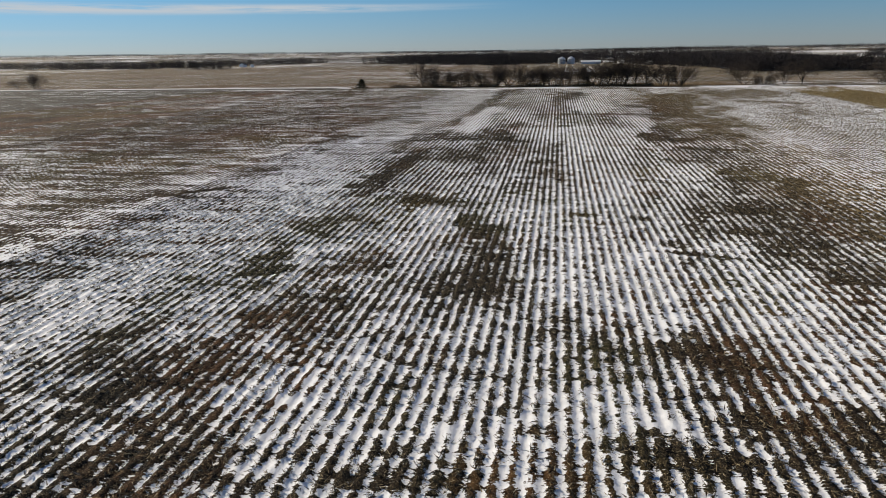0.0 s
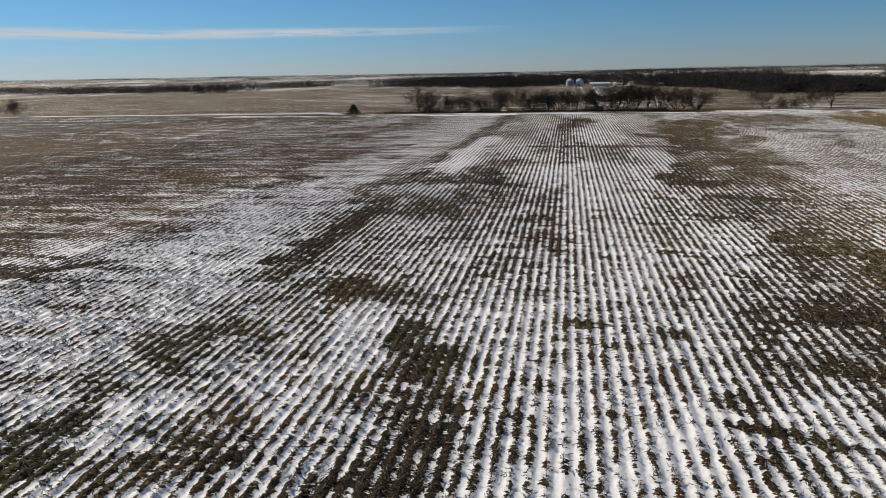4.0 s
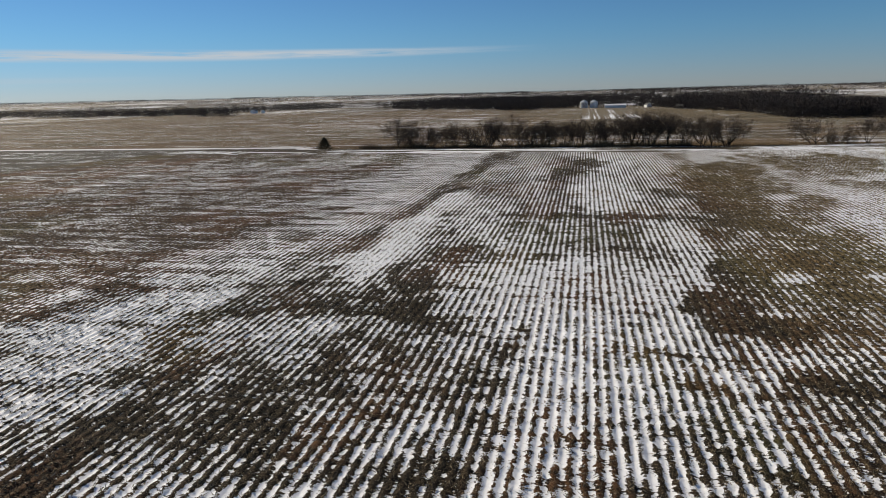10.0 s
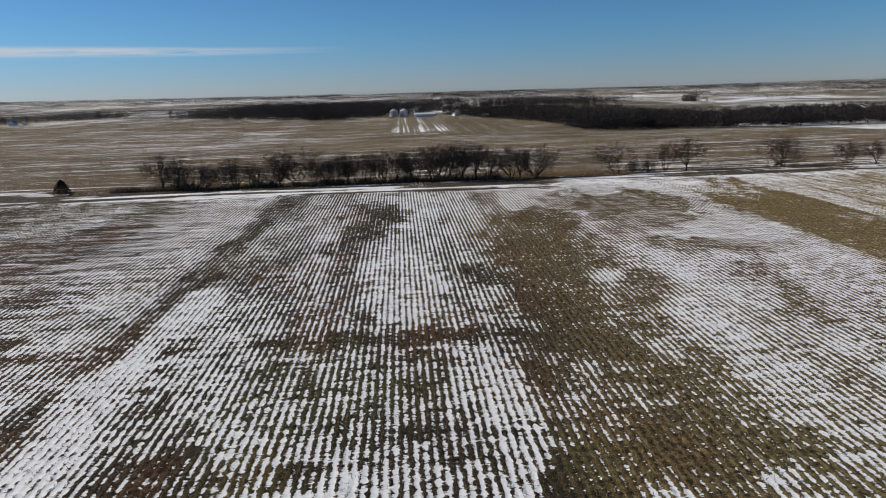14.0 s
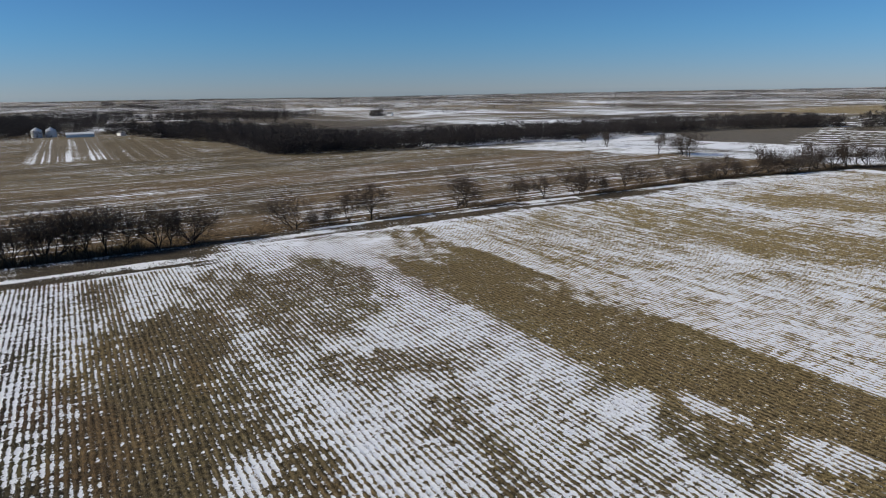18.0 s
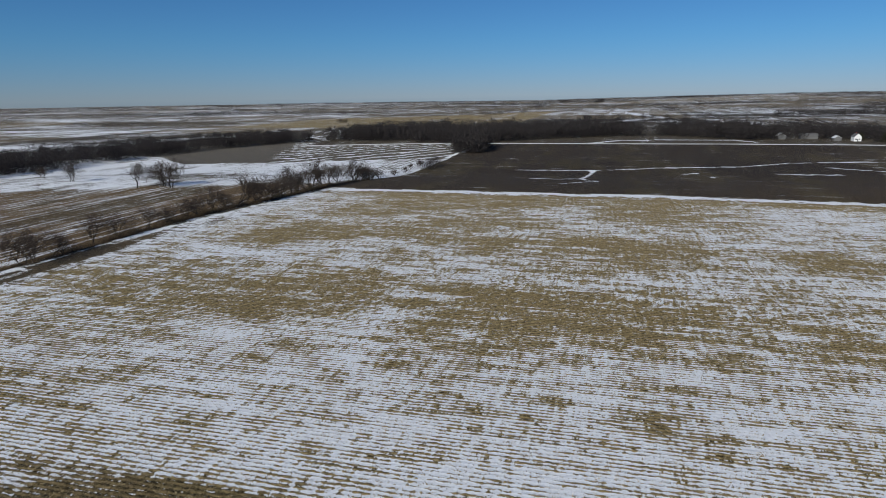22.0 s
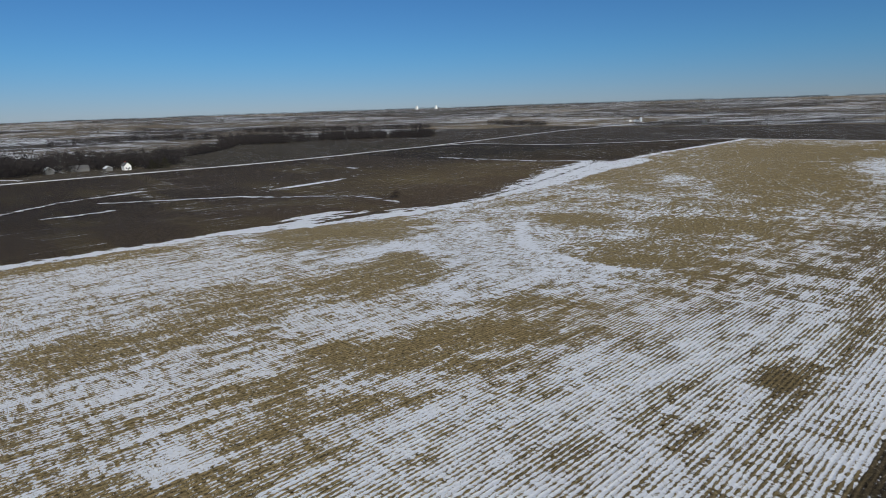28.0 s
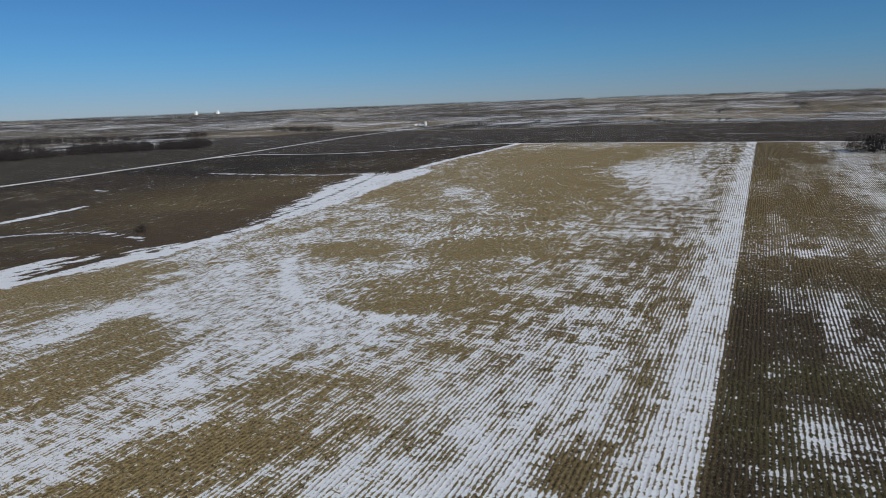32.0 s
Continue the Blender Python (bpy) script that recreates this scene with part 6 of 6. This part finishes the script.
# broken tree line along the horizon
ring = []
for i in range(120):
    yaw = math.radians(76 - 290 * (i + rng.random()) / 120)
    far, half = rng.uniform(4000, 4800), math.radians(rng.uniform(1.2, 3.2))
    k = 110
    t = yaw + rng.uniform(-half, half, k)
    far = far + rng.uniform(-60, 60, k)
    ring.append(np.stack([60 - far * np.sin(t), 60 + far * np.cos(t)], -1))
ring = np.concatenate(ring)
belts = []
for i in range(46):
    yaw = math.radians(74 - 285 * (i + rng.random()) / 46)
    far, length = 1500 + 2300 * rng.random(), rng.uniform(250, 1100)
    k = int(length / 5)
    along, deep = rng.uniform(-0.5, 0.5, k) * length, rng.uniform(-22, 22, k) * rng.uniform(0.5, 1.6)
    tilt = yaw + rng.uniform(-0.35, 0.35)
    belts.append(np.stack([60 - far * math.sin(yaw) + along * math.cos(tilt) - deep * math.sin(tilt),
                           60 + far * math.cos(yaw) + along * math.sin(tilt) + deep * math.cos(tilt)], -1))
xy = np.concatenate([xy] + belts)
woods("horizon_trees", ring, rng.uniform(9, 13, len(ring)), 7, 6.5, 47, "dark tree lines along the horizon")
woods("distant_woods", xy, rng.uniform(9, 15, len(xy)), 16, 2.6, 46, "dark distant woods on the low rises")

# ---- farm buildings ----


def house(x, y, yaw, wide, deep, wall_h, roof_h, wall_mat, roof_mat, label, windows=True, name="house", category="house"):
    ob = thing(name, on_land(x, y), label, category, yaw=yaw)
    # the gable end faces -x of the house, the ridge runs along x
    part("wall", prism([(-wide / 2, -0.4), (wide / 2, -0.4), (wide / 2, wall_h), (0, wall_h + roof_h), (-wide / 2, wall_h)], deep), wall_mat, ob)
    slope = math.atan2(roof_h, wide / 2)
    run = math.hypot(roof_h, wide / 2) + 0.45
    for s in (-1, 1):
        panel = box(0, -deep / 2 - 0.4, 0.03, run, deep / 2 + 0.4, 0.17)
        m = Matrix.Translation((0, 0, wall_h + roof_h + 0.02)) @ (pose(0, 0, 0, 0, math.degrees(slope), 0) if s > 0 else pose(0, 0, 0, 0, math.degrees(slope), 180) @ Matrix.Identity(4))
        part("roof", panel, roof_mat, ob, m=m)
    if windows:
        for s in (-1, 1):
            for wx in (-wide / 4, wide / 4):
                for wz in [1.0] + ([3.6] if wall_h > 4.5 else []):
                    win = part("window", box(wx - 0.6, s * deep / 2 - 0.05 if s > 0 else -deep / 2 - 0.06, wz, wx + 0.6, deep / 2 + 0.06 if s > 0 else -deep / 2 + 0.05, wz + 1.5), wall_mat, ob)
                    part("pane", box(wx - 0.48, s * (deep / 2 + 0.08) - 0.02, wz + 0.12, wx + 0.48, s * (deep / 2 + 0.08) + 0.02, wz + 1.38), GLASS_DARK, win)
        part("door", box(-0.5, -deep / 2 - 0.07, 0, 0.5, -deep / 2 + 0.02, 2.05), ROOF_GREY, ob)
        part("chimney", box(-0.4, deep / 5 - 0.4, wall_h + roof_h - 1.2, 0.4, deep / 5 + 0.4, wall_h + roof_h + 1.0, 0.03), BARN_RED, ob)
    return ob


house(668, -60, -90, 5.6, 7.6, 3.9, 2.6, WHITE_PAINT, ROOF_GREY, "white two-storey gabled farmhouse beside the gravel road")
house(674, -47, -90, 5.5, 7, 2.4, 1.8, ROOF_GREY, ROOF_SNOW, "low grey farm garage with a snowy roof", windows=False, name="garage", category="garage")
house(694, -30, 0, 8, 14, 3.0, 2.2, ROOF_GREY, ROOF_GREY, "long grey shed among bare trees by the farmhouse", windows=False, name="shed", category="shed")
house(690, -6, -90, 7, 8, 3.2, 2.4, ROOF_GREY, ROOF_SNOW, "grey outbuilding with a snowy roof among bare trees", windows=False, name="shed", category="shed")
house(618, 268, -60, 6, 8, 3.2, 2.6, WHITE_PAINT, ROOF_GREY, "small white house half hidden by the creek woods")
house(42, 845, 90, 9, 24, 2.9, 1.4, GALV, ROOF_SNOW, "long pale machine shed near the grain bins", windows=False, name="shed", category="shed")


house(104, 770, 40, 6, 9, 2.6, 1.8, ROOF_GREY, ROOF_GREY, "low grey shed at the edge of the woods", windows=False, name="shed", category="shed")
house(78, 836, 20, 6, 8, 2.8, 2.0, WHITE_PAINT, ROOF_GREY, "small white farm building near the grain bins", windows=False, name="shed", category="shed")


def grain_bin(x, y, radius, eave, roof_h):
    ob = thing("grain_bin", on_land(x, y), "round galvanised steel grain bin with a conical roof", "grain bin", "grain bins")
    bm = bmesh.new()
    rings = 12
    for i in range(rings):      # corrugated wall rings
        z0, z1 = -0.3 + (eave + 0.3) * i / rings, -0.3 + (eave + 0.3) * (i + 1) / rings
        bmesh.ops.create_cone(bm, segments=28, cap_ends=False, radius1=radius, radius2=radius * 1.012, depth=z1 - z0, matrix=Matrix.Translation((0, 0, (z0 + z1) / 2)))
    part("wall", bm, GALV, ob)
    bm = bmesh.new()
    bmesh.ops.create_cone(bm, segments=28, cap_ends=True, radius1=radius * 1.06, radius2=0.5, depth=roof_h, matrix=Matrix.Translation((0, 0, eave + roof_h / 2)))
    top = part("roof", bm, GALV, ob, "conical steel roof")
    bm = bmesh.new()
    bmesh.ops.create_cone(bm, segments=16, cap_ends=True, radius1=0.55, radius2=0.4, depth=0.5, matrix=Matrix.Translation((0, 0, eave + roof_h + 0.2)))
    part("cap", bm, GALV, top)
    part("door", box(-0.5, -radius - 0.08, 0.3, 0.5, -radius + 0.1, 2.1), ROOF_GREY, ob)
    bm = bmesh.new()
    for s in (-0.2, 0.2):
        bmesh.ops.create_cube(bm, size=1, matrix=Matrix.Translation((radius * 0.5 + s, -radius * 0.9, eave / 2)) @ Matrix.Diagonal((0.05, 0.05, eave, 1)))
    part("ladder", bm, GALV, ob)


grain_bin(5.6, 866, 4.8, 6.6, 2.9)
grain_bin(17.6, 864, 4.8, 6.6, 2.9)


# scattered farmsteads: a house, a barn and a silo each
for x, y, barn_mat, words in [(464, 1062, ROOF_GREY, "grey"), (2050, 1430, GALV, "pale metal"), (835, -1240, GALV, "pale metal"), (-520, 1010, WHITE_PAINT, "white")]:
    house(x + 20, y - 8, 35, 6, 8, 3.2, 2.2, WHITE_PAINT, ROOF_GREY, "white farmhouse far out among the fields", windows=False)
    house(x, y, 10, 8, 14, 3.6, 2.6, barn_mat, ROOF_GREY, words + " barn far out among the fields", windows=False, name="barn", category="barn")
    if barn_mat is GALV:
        grain_bin(x - 16, y + 8, 3.2, 8.5, 2.0)


def elevator(x, y, height):
    ob = thing("grain_elevator", on_land(x, y), "tall white grain elevator on the horizon", "grain elevator", "grain elevators on the horizon")
    part("tower", box(-7, -7, -1, 7, 7, height, 0.3), WHITE_PAINT, ob)
    part("headhouse", box(-3.5, -3.5, height, 3.5, 3.5, height + 8, 0.2), WHITE_PAINT, ob)


elevator(3265, -2743, 17)
elevator(3178, -2838, 15)

# ---- corn stubble ----


def stubble(name, x0, x1, y0, y1, step, stalks, leaves, size, seed, label, mat=STUBBLE):
    """Cut stalks on the rows and fallen leaves round them, fewer where the snow lies deep."""
    rng = np.random.default_rng(seed)
    k0, k1 = math.ceil((x0 - ROW0) / ROW), math.floor((x1 - ROW0) / ROW)
    rx = ROW0 + ROW * np.arange(k0, k1 + 1)
    sy = np.arange(y0, y1, step)
    gx, gy = [v.ravel() for v in np.meshgrid(rx, sy)]
    gx, gy = gx + rng.normal(0, 0.05, len(gx)), gy + rng.uniform(-0.5, 0.5, len(gx)) * step
    c, r, s, lay = surface(gx, gy)
    keep = (r > 0.4) & (grainy(gx * 1.7 + 40, gy * 2.1, 91) > 0.18 + 0.2 * np.clip(c, 0, 1)) & (rng.random(len(gx)) < 0.97 - 0.28 * np.clip(c, 0, 1))
    gx, gy, c = gx[keep], gy[keep], c[keep]
    out = []
    for i in range(stalks):
        n = len(gx)
        px, py = gx + rng.normal(0, 0.05, n), gy + rng.uniform(-0.5, 0.5, n) * step
        at = np.stack([px, py, land_z(px, py) - 0.02], -1)
        ways = np.stack([rng.normal(0, 0.28, n), rng.normal(0, 0.28, n), np.ones(n)], -1)
        out.append(blades(rng, at, ways, rng.uniform(0.10, 0.27, n) * size, rng.uniform(0.016, 0.034, n) * size))
    for i in range(leaves):
        some = rng.random(len(gx)) < 1.05 - 0.55 * np.clip(c, 0, 1)
        px, py, n = gx[some], gy[some], int(some.sum())
        px, py = px + rng.normal(0, 0.10 + 0.20 * (c[some] < 0.4), n), py + rng.uniform(-0.6, 0.6, n) * step
        at = np.stack([px, py, land_z(px, py) + rng.uniform(0.0, 0.1, n)], -1)
        a = rng.random(n) * 2 * np.pi
        ways = np.stack([np.cos(a), np.sin(a), rng.normal(0.15, 0.35, n)], -1)
        out.append(blades(rng, at, ways, rng.uniform(0.14, 0.38, n) * size, rng.uniform(0.014, 0.034, n) * size))
    return stuff_mesh(name, np.concatenate(out), mat, label, "stubble")


PALE = "straw-coloured cut corn stalks and leaves in rows through snow"
WORDS = "cut corn stalks and fallen leaves standing in rows through snow"
stubble("corn_stubble", -44, 38, 13, 72, 0.2, 3, 10, 1.0, 101, WORDS)
stubble("corn_stubble", -44, 38, 72, 128, 0.26, 3, 6, 1.1, 113, WORDS)
stubble("corn_stubble", -44, 38, 128, 265, 0.42, 2, 3, 1.25, 102, WORDS)
stubble("corn_stubble", 38, 83, 20, 268, 0.46, 2, 3, 1.25, 103, WORDS)
stubble("corn_stubble", 83, 106, 40, 130, 0.46, 2, 3, 1.25, 109, WORDS)
stubble("corn_stubble", 83, 106, 130, 262, 0.40, 2, 4, 1.3, 110, PALE, STRAW)
stubble("corn_stubble", 106, 140, 40, 262, 0.46, 2, 3, 1.25, 111, PALE, STRAW)
stubble("corn_stubble", 60, 106, -70, 40, 0.5, 2, 2, 1.3, 104, WORDS)
stubble("corn_stubble", 106, 140, -70, 40, 0.5, 2, 2, 1.3, 112, PALE, STRAW)
stubble("corn_stubble", 140, 205, -70, 225, 0.55, 2, 2, 1.4, 105, PALE, STRAW)
stubble("corn_stubble", -105, -44, 30, 282, 0.75, 1, 3, 1.6, 106, WORDS)
stubble("corn_stubble", 205, 300, -70, 262, 1.1, 1, 2, 2.0, 107, PALE, STRAW)
stubble("corn_stubble", 66, 285, -300, -70, 1.5, 1, 2, 2.4, 108, PALE, STRAW)
